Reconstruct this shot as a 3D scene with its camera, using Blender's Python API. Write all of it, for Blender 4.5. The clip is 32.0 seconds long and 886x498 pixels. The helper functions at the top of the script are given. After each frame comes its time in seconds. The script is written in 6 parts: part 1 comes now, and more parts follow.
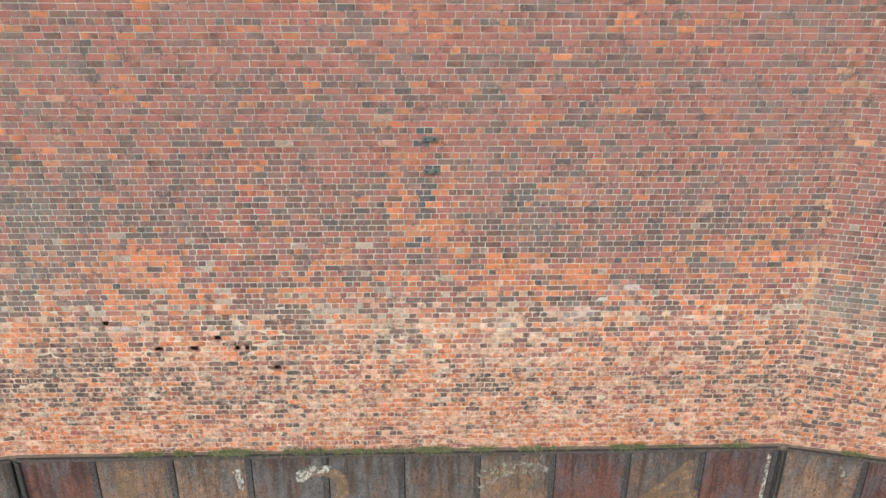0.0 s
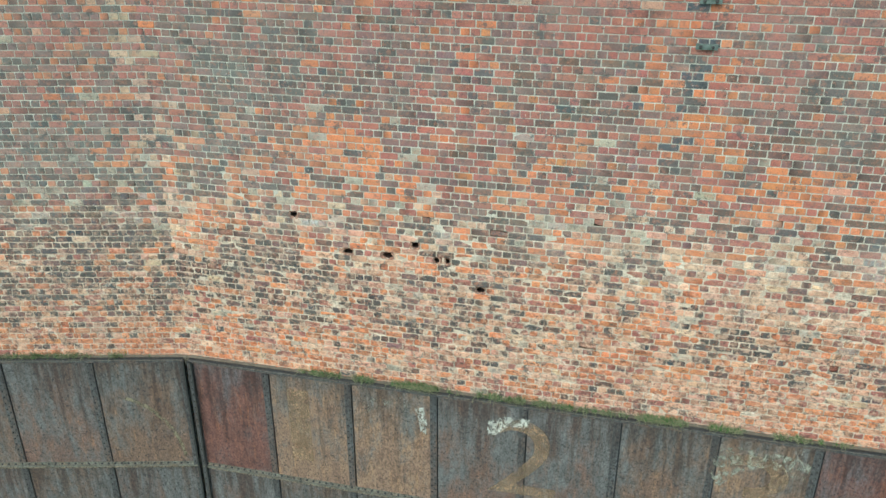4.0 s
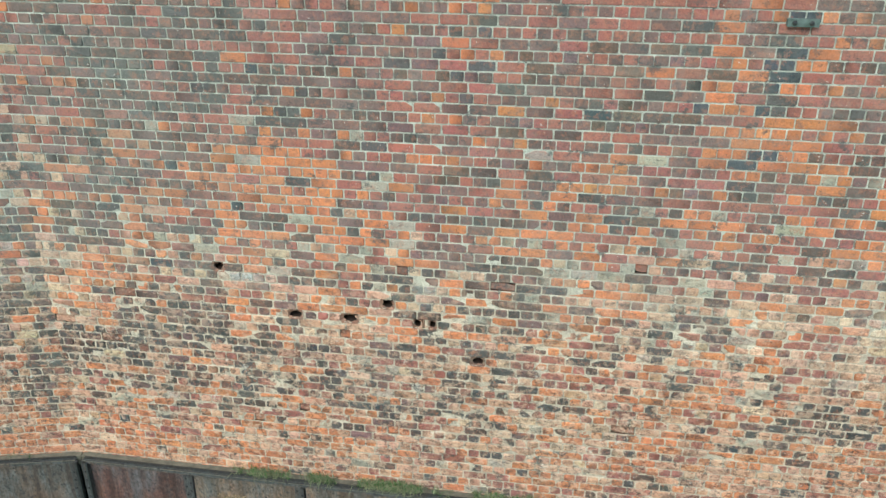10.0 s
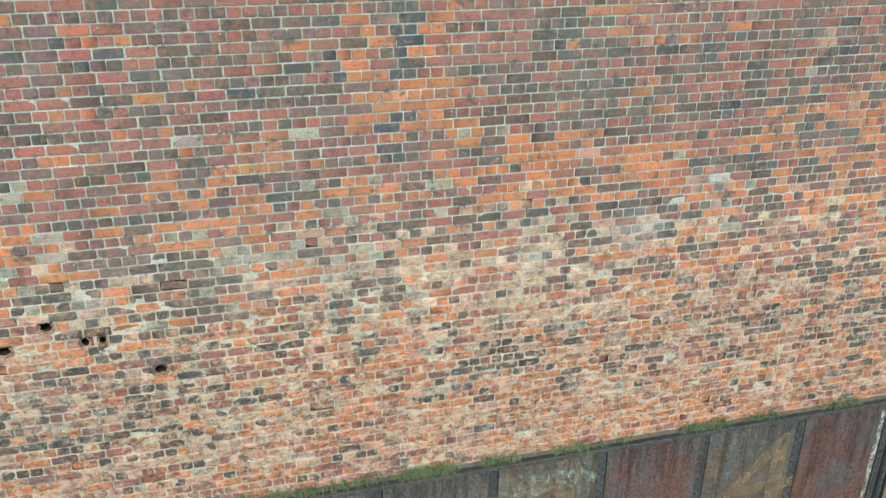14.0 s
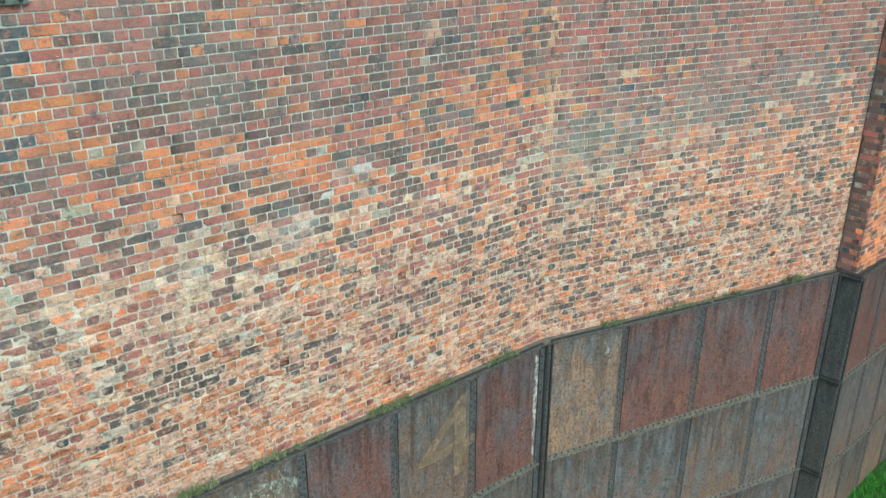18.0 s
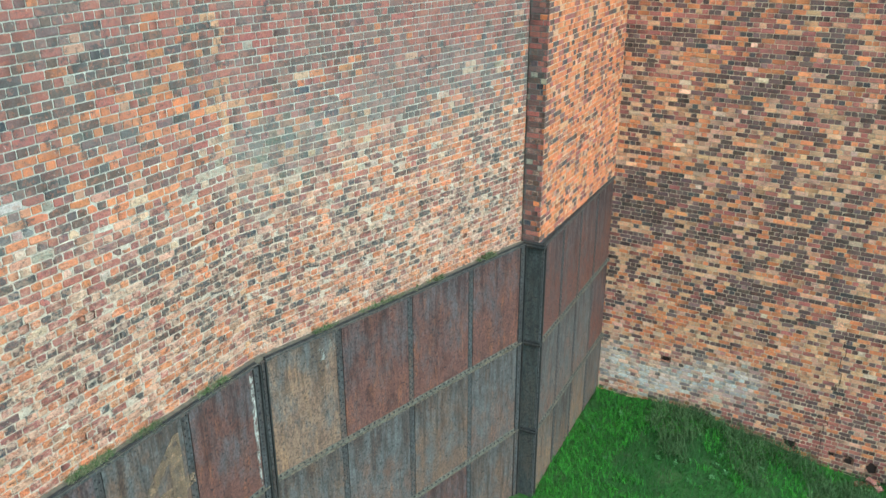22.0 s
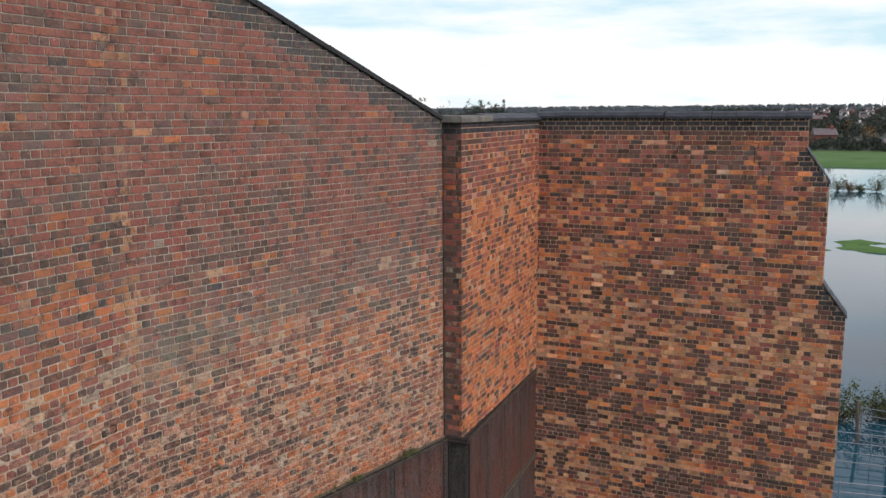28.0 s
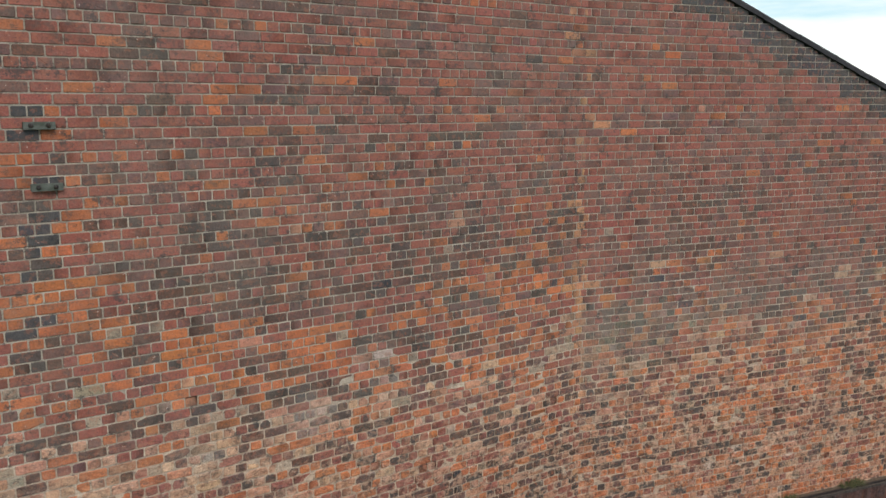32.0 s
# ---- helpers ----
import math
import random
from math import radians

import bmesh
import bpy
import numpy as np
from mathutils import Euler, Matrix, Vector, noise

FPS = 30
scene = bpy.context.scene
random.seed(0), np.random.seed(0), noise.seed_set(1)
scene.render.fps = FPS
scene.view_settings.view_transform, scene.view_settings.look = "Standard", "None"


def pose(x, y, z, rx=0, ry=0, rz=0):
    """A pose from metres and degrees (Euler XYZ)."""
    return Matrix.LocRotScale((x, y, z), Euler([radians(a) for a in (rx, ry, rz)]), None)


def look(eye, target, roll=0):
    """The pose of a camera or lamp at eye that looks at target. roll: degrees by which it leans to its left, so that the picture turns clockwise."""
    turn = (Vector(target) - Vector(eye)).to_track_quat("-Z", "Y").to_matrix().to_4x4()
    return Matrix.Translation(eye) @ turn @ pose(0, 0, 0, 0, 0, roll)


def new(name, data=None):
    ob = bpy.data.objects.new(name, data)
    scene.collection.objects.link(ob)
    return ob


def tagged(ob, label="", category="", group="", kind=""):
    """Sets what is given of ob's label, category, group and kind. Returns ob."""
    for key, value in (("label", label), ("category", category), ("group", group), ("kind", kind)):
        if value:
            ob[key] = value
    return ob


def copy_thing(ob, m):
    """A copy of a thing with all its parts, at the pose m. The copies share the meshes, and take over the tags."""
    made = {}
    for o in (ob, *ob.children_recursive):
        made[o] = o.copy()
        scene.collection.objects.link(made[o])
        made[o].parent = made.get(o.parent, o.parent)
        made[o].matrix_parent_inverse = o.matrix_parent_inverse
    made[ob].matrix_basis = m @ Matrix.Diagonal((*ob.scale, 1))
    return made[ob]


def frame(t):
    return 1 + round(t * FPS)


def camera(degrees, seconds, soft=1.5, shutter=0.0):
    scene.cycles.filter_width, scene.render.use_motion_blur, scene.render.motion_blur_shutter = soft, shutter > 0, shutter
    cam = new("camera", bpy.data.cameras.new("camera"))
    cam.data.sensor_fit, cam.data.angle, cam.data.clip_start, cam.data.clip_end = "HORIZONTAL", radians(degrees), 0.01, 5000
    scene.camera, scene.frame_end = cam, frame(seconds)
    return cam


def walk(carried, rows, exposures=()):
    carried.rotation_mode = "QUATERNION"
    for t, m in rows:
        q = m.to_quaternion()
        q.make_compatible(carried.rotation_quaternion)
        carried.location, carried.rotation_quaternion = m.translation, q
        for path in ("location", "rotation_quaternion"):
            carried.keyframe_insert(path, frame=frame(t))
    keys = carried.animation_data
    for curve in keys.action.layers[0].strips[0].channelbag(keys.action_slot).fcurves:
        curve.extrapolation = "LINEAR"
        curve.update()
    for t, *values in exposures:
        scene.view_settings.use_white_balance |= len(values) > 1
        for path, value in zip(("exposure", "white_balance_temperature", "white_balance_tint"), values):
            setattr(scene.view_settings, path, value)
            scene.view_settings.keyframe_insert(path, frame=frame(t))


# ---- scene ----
cam = camera(55.75, 32.0, soft=1.5)
# time, eye, target, roll
PATH = [
    (0, (6.309, -10.641, 13.531), (6.410, -7.931, 12.248), 0.49),
    (0.5, (6.343, -10.359, 13.104), (6.433, -7.649, 11.818), 0.43),
    (1, (6.329, -10.131, 12.750), (6.329, -7.419, 11.467), 0.39),
    (1.5, (6.245, -9.933, 12.414), (6.203, -7.220, 11.135), 0.48),
    (2, (6.272, -9.732, 12.117), (6.182, -7.025, 10.828), 0.34),
    (2.5, (6.203, -9.569, 11.903), (5.941, -6.871, 10.619), 0.23),
    (3, (6.092, -9.413, 11.736), (5.677, -6.734, 10.451), 0.12),
    (3.5, (5.990, -9.245, 11.571), (5.444, -6.588, 10.290), 0.05),
    (4, (5.880, -8.999, 11.450), (5.261, -6.363, 10.161), 0.04),
    (4.5, (5.767, -8.687, 11.313), (5.140, -6.052, 10.023), 0.01),
    (6.5, (5.298, -7.184, 10.821), (4.713, -4.528, 9.555), -0.02),
    (7, (5.213, -6.974, 10.810), (4.631, -4.317, 9.544), -0.04),
    (7.5, (5.149, -6.818, 10.793), (4.572, -4.160, 9.527), -0.07),
    (8, (5.108, -6.710, 10.757), (4.531, -4.050, 9.497), -0.04),
    (8.5, (5.062, -6.604, 10.742), (4.507, -3.939, 9.481), 0.02),
    (9, (4.993, -6.501, 10.741), (4.504, -3.826, 9.474), 0.03),
    (9.5, (4.967, -6.435, 10.729), (4.495, -3.759, 9.458), -0.06),
    (10, (4.925, -6.442, 10.715), (4.504, -3.759, 9.440), 0.06),
    (10.5, (4.952, -6.466, 10.685), (4.676, -3.765, 9.409), 0.16),
    (11, (4.956, -6.507, 10.634), (4.822, -3.789, 9.372), 0.27),
    (11.5, (4.947, -6.530, 10.567), (4.954, -3.801, 9.321), 0.35),
    (12, (4.981, -6.561, 10.500), (5.116, -3.827, 9.272), 0.28),
    (12.5, (4.998, -6.606, 10.425), (5.268, -3.871, 9.222), 0.17),
    (13, (4.991, -6.570, 10.445), (5.398, -3.859, 9.226), 0.26),
    (13.5, (5.056, -6.539, 10.487), (5.585, -3.858, 9.248), 0.17),
    (14, (5.046, -6.543, 10.455), (5.731, -3.896, 9.220), 0.21),
    (14.5, (5.048, -6.531, 10.435), (5.894, -3.928, 9.207), 0.25),
    (15, (5.072, -6.549, 10.414), (6.070, -3.996, 9.194), 0.35),
    (15.5, (5.042, -6.596, 10.335), (6.198, -4.095, 9.148), 0.20),
    (17.5, (4.976, -6.639, 10.279), (6.636, -4.424, 9.123), -0.06),
    (18, (5.027, -6.634, 10.303), (6.775, -4.491, 9.140), 0.10),
    (18.5, (5.026, -6.622, 10.311), (6.861, -4.555, 9.144), 0.19),
    (19, (5.013, -6.624, 10.325), (6.964, -4.669, 9.154), 0.25),
    (19.5, (5.006, -6.636, 10.331), (7.073, -4.806, 9.157), 0.28),
    (20, (5.021, -6.655, 10.331), (7.194, -4.953, 9.156), 0.19),
    (20.5, (5.058, -6.648, 10.323), (7.308, -5.047, 9.149), 0.12),
    (21, (5.161, -6.605, 10.318), (7.474, -5.097, 9.144), 0.09),
    (21.5, (5.286, -6.596, 10.310), (7.655, -5.175, 9.141), -0.05),
    (22, (5.404, -6.587, 10.306), (7.800, -5.210, 9.138), -0.16),
    (22.5, (5.423, -6.547, 10.298), (7.847, -5.222, 9.128), -0.06),
    (23, (5.404, -6.551, 10.284), (7.866, -5.306, 9.105), -0.13),
    (23.5, (5.410, -6.598, 10.295), (7.905, -5.431, 9.105), -0.15),
    (24, (5.407, -6.587, 10.270), (7.956, -5.454, 9.168), -0.16),
    (24.5, (5.405, -6.626, 10.251), (8.022, -5.505, 9.306), -0.19),
    (25, (5.387, -6.668, 10.288), (8.066, -5.576, 9.495), -0.07),
    (25.5, (5.379, -6.720, 10.315), (8.114, -5.668, 9.676), 0.11),
    (27.5, (5.448, -6.859, 10.257), (8.184, -5.730, 9.764), -0.17),
    (28, (5.463, -6.815, 10.204), (8.144, -5.559, 9.723), -0.30),
    (28.5, (5.458, -6.843, 10.271), (8.080, -5.473, 9.772), -0.02),
    (29, (5.446, -6.840, 10.223), (7.997, -5.341, 9.731), -0.21),
    (29.5, (5.397, -6.826, 10.193), (7.825, -5.132, 9.708), -0.34),
    (30, (5.363, -6.764, 10.189), (7.639, -4.870, 9.705), -0.31),
    (30.5, (5.319, -6.738, 10.171), (7.438, -4.670, 9.691), -0.40),
    (31, (5.312, -6.750, 10.174), (7.269, -4.528, 9.694), -0.35),
    (31.5, (5.327, -6.802, 10.165), (7.136, -4.457, 9.686), -0.41),
    (32, (5.320, -6.789, 10.160), (7.034, -4.375, 9.678), -0.33),
]
EXPO = [
    (0.0, 0.93, 6600, 18), (0.6, 0.97, 6100, 4), (4.0, 0.96, 5850, -4), (13.0, 0.90, 5770, -5), (18.0, 1.0, 5600, -6), (22.0, 1.12, 5400, -8),
    (23.6, 1.17, 5400, -7), (24.3, 1.12, 5850, 3), (25.0, 1.05, 6300, 10), (25.5, 0.26, 6700, 25), (26.3, 0.04, 6800, 25), (27.5, -0.04, 6900, 25),
    (29.5, -0.06, 6950, 26), (31.0, -0.10, 7000, 25), (32.0, -0.02, 6900, 20),
]
walk(cam, [(t, look(eye, target, roll)) for t, eye, target, roll in PATH], EXPO)

# ---- sky and light ----
SUN_AZ, SUN_EL = radians(200), radians(42)      # clockwise from +y
world = bpy.data.worlds.new("sky")
scene.world = world
world.use_nodes = True
wt = world.node_tree
wt.nodes.clear()
w_out = wt.nodes.new("ShaderNodeOutputWorld")
w_bg = wt.nodes.new("ShaderNodeBackground")
w_sky = wt.nodes.new("ShaderNodeTexSky")
w_sky.sky_type = "NISHITA"
w_sky.sun_disc = False
w_sky.sun_elevation = SUN_EL
w_sky.sun_rotation = SUN_AZ
w_gain = wt.nodes.new("ShaderNodeVectorMath")
w_gain.operation = "SCALE"
w_gain.inputs["Scale"].default_value = 0.17
w_co = wt.nodes.new("ShaderNodeTexCoord")
w_map = wt.nodes.new("ShaderNodeMapping")
w_map.inputs["Scale"].default_value = (1.6, 1.6, 9.0)
w_n = wt.nodes.new("ShaderNodeTexNoise")
w_n.inputs["Scale"].default_value = 1.7
w_n.inputs["Detail"].default_value = 7
w_n.inputs["Roughness"].default_value = 0.55
w_ramp = wt.nodes.new("ShaderNodeValToRGB")
w_ramp.color_ramp.elements[0].position = 0.34
w_ramp.color_ramp.elements[0].color = (0.50, 0.80, 0.87, 1)
w_ramp.color_ramp.elements[1].position = 0.50
w_ramp.color_ramp.elements[1].color = (0.95, 1.05, 1.01, 1)
w_mix = wt.nodes.new("ShaderNodeMix")
w_mix.data_type = "RGBA"
w_xyz = wt.nodes.new("ShaderNodeSeparateXYZ")
w_hi = wt.nodes.new("ShaderNodeMapRange")      # cloud thins overhead
w_hi.inputs["From Min"].default_value = 0.08
w_hi.inputs["From Max"].default_value = 0.40
w_hi.inputs["To Min"].default_value = 0.95
w_hi.inputs["To Max"].default_value = 0.42
wl = wt.links.new
wl(w_co.outputs["Generated"], w_map.inputs["Vector"])
wl(w_map.outputs["Vector"], w_n.inputs["Vector"])
wl(w_n.outputs["Fac"], w_ramp.inputs["Fac"])
wl(w_sky.outputs["Color"], w_gain.inputs[0])
wl(w_gain.outputs["Vector"], w_mix.inputs[6])
wl(w_ramp.outputs["Color"], w_mix.inputs[7])
wl(w_co.outputs["Generated"], w_xyz.inputs[0])
wl(w_xyz.outputs["Z"], w_hi.inputs["Value"])
wl(w_hi.outputs[0], w_mix.inputs["Factor"])
wl(w_mix.outputs[2], w_bg.inputs["Color"])
w_bg.inputs["Strength"].default_value = 1.15
wl(w_bg.outputs["Background"], w_out.inputs["Surface"])

sun_data = bpy.data.lights.new("sun", "SUN")
sun_data.energy = 1.6
sun_data.angle = radians(30)
sun_data.color = (1.0, 0.93, 0.84)
sun = new("sun", sun_data)
sun.rotation_mode = "QUATERNION"
sun_from = Vector((math.sin(SUN_AZ) * math.cos(SUN_EL), math.cos(SUN_AZ) * math.cos(SUN_EL), math.sin(SUN_EL)))
sun.rotation_quaternion = sun_from.to_track_quat("Z", "Y")
sun.location = (5, -30, 40)

# ---- materials ----
def nodes_of(name, rough=0.9, metal=0.0):
    m = bpy.data.materials.new(name)
    m.use_nodes = True
    t = m.node_tree
    b = t.nodes["Principled BSDF"]
    b.inputs["Roughness"].default_value = rough
    b.inputs["Metallic"].default_value = metal
    b.inputs["Specular IOR Level"].default_value = 0.3
    return m, t, b


def node(t, kind, **vals):
    n = t.nodes.new(kind)
    for k, v in vals.items():
        n.inputs[k.replace("_", " ")].default_value = v
    return n


def place(t, scale=(1, 1, 1)):
    """World place, scaled."""
    g = t.nodes.new("ShaderNodeNewGeometry")
    m = t.nodes.new("ShaderNodeMapping")
    m.inputs["Scale"].default_value = scale
    t.links.new(g.outputs["Position"], m.inputs["Vector"])
    return m.outputs["Vector"]


def ramp(t, fac, stops):
    r = t.nodes.new("ShaderNodeValToRGB")
    e = r.color_ramp.elements
    while len(e) < len(stops):
        e.new(0.5)
    for el, (p, c) in zip(e, stops):
        el.position = p
        el.color = (*c, 1) if len(c) == 3 else c
    t.links.new(fac, r.inputs["Fac"])
    return r.outputs["Color"]


def grey_ramp(a, b):
    return [(a, (0, 0, 0)), (b, (1, 1, 1))]


def noise_fac(t, vec, scale, detail=4, rough=0.55):
    n = node(t, "ShaderNodeTexNoise", Scale=scale, Detail=detail, Roughness=rough)
    t.links.new(vec, n.inputs["Vector"])
    return n.outputs["Fac"]


def mixed(t, fac, a, b, how="MIX"):
    m = t.nodes.new("ShaderNodeMix")
    m.data_type = "RGBA"
    m.blend_type = how
    for sock, v in ((m.inputs["Factor"], fac), (m.inputs[6], a), (m.inputs[7], b)):
        if isinstance(v, (int, float)):
            sock.default_value = v
        elif isinstance(v, tuple):
            sock.default_value = (*v, 1)
        else:
            t.links.new(v, sock)
    return m.outputs[2]


def times(t, a, b):
    m = t.nodes.new("ShaderNodeMath")
    m.operation = "MULTIPLY"
    for sock, v in ((m.inputs[0], a), (m.inputs[1], b)):
        if isinstance(v, (int, float)):
            sock.default_value = v
        else:
            t.links.new(v, sock)
    return m.outputs[0]


def bump(t, b, height, strength, dist):
    n = node(t, "ShaderNodeBump", Strength=strength, Distance=dist)
    t.links.new(height, n.inputs["Height"])
    t.links.new(n.outputs["Normal"], b.inputs["Normal"])


def tinted(name, rough=0.92, grain=0.3, grain_scale=60.0, soot=0.5, rosy=0.42, film=0.12, daub=0.0, pits=0.0, depth=0.006, daub_col=(0.66, 0.42, 0.285), haze=0.0):
    """A mineral surface whose colour comes from each piece's own tint; grain, soot, grime and lime run over pieces and joints alike."""
    m, t, b = nodes_of(name, rough)
    a = t.nodes.new("ShaderNodeAttribute")
    a.attribute_name = "tint"
    p = place(t)
    c = mixed(t, grain, a.outputs["Color"], ramp(t, noise_fac(t, p, grain_scale, 5, 0.7), [(0.3, (0.2, 0.2, 0.2)), (0.7, (0.92, 0.92, 0.92))]), "OVERLAY")
    if rosy:
        fresh = ramp(t, noise_fac(t, p, 17.0, 8, 0.74), grey_ramp(0.53, 0.57))
        c = mixed(t, times(t, fresh, rosy), c, (0.38, 0.145, 0.085))
    dark = ramp(t, noise_fac(t, place(t, (1, 1, 1.3)), 9.5, 9, 0.78), grey_ramp(0.53, 0.575))
    c = mixed(t, times(t, dark, soot), c, (0.085, 0.075, 0.066))
    if haze:
        thin = times(t, ramp(t, noise_fac(t, p, 21.0, 9, 0.78), grey_ramp(0.42, 0.62)), ramp(t, noise_fac(t, p, 2.3, 6, 0.7), [(0.36, (0.25, 0.25, 0.25)), (0.6, (1, 1, 1))]))
        c = mixed(t, times(t, thin, haze), c, (0.175, 0.158, 0.138))
        blot = ramp(t, noise_fac(t, place(t, (1, 1, 1.2)), 5.2, 10, 0.78), grey_ramp(0.572, 0.61))
        c = mixed(t, times(t, blot, 0.78), c, (0.066, 0.066, 0.064))
        # hard-edged soot, and joint notches with their shade put into the colour
        soot_and_notch = ramp(t, noise_fac(t, place(t, (1, 1, 1.3)), 12.5, 10, 0.8), grey_ramp(0.575, 0.605))
        c = mixed(t, times(t, soot_and_notch, 0.62), c, (0.055, 0.045, 0.040))
        speck = ramp(t, noise_fac(t, p, 34.0, 4, 0.6), grey_ramp(0.70, 0.73))
        c = mixed(t, times(t, speck, 0.7), c, (0.62, 0.60, 0.55))
    grime = ramp(t, noise_fac(t, p, 1.15, 9, 0.72), grey_ramp(0.48, 0.60))
    c = mixed(t, times(t, grime, film), c, (0.205, 0.20, 0.165))
    height = noise_fac(t, p, 38.0, 7, 0.75)
    if daub:
        g = t.nodes.new("ShaderNodeNewGeometry")
        xyz = t.nodes.new("ShaderNodeSeparateXYZ")
        t.links.new(g.outputs["Position"], xyz.inputs[0])
        low = t.nodes.new("ShaderNodeMapRange")
        low.inputs["From Min"].default_value = 7.8
        low.inputs["From Max"].default_value = 6.2
        t.links.new(xyz.outputs["Z"], low.inputs["Value"])
        lime = ramp(t, noise_fac(t, place(t, (1, 1, 1.2)), 8.5, 10, 0.78), grey_ramp(0.515, 0.555))
        c = mixed(t, times(t, times(t, lime, low.outputs[0]), daub), c, daub_col)
        pale = ramp(t, noise_fac(t, place(t, (1.1, 1.1, 1.4)), 4.3, 10, 0.8), grey_ramp(0.585, 0.64))
        c = mixed(t, times(t, times(t, pale, low.outputs[0]), 0.7), c, (0.66, 0.56, 0.46))
        raw = ramp(t, noise_fac(t, place(t, (0.9, 0.9, 1.2)), 10.0, 9, 0.76), grey_ramp(0.575, 0.61))
        c = mixed(t, times(t, times(t, raw, low.outputs[0]), 0.8), c, (0.36, 0.13, 0.07))
        # low down, near-black flecks put the shade of small cavities into the colour
        pit_n = noise_fac(t, place(t, (1, 1, 1.5)), 15.0, 10, 0.8)
        pit = ramp(t, pit_n, grey_ramp(0.55, 0.575))
        c = mixed(t, times(t, times(t, pit, low.outputs[0]), pits), c, (0.055, 0.043, 0.038))
        # larger broken hollows, their shade in the dark stops, raw brick in the rest
        gouge = ramp(t, noise_fac(t, place(t, (1, 1, 1.6)), 5.5, 10, 0.78), grey_ramp(0.60, 0.625))
        c = mixed(t, times(t, times(t, gouge, low.outputs[0]), pits * 0.8), c, ramp(t, pit_n, [(0.42, (0.06, 0.04, 0.033)), (0.52, (0.20, 0.075, 0.045)), (0.60, (0.34, 0.20, 0.13))]))
        rough_low = times(t, ramp(t, noise_fac(t, place(t, (1, 1, 1.5)), 11.0, 9, 0.7), grey_ramp(0.3, 0.7)), times(t, low.outputs[0], 3.0))
        s = t.nodes.new("ShaderNodeMath")
        t.links.new(height, s.inputs[0])
        t.links.new(rough_low, s.inputs[1])
        height = s.outputs[0]
    t.links.new(c, b.inputs["Base Color"])
    bump(t, b, height, 0.9, depth)
    return m


BRICK = tinted("weathered_brick", grain=0.45, daub=0.55, pits=0.72, depth=0.009, haze=0.34)
MORTAR = tinted("lime_mortar", 0.95, 0.4, 90.0, 0.36, 0.0, 0.1, daub=0.35, pits=0.6, depth=0.005, haze=0.35)
BRICK_WING = tinted("wing_wall_brick", grain=0.55, soot=0.40, rosy=0.2, film=0.06, haze=0.0)
MORTAR_WING = tinted("tan_mortar", 0.95, 0.35, 90.0, 0.35, 0.0, 0.15)


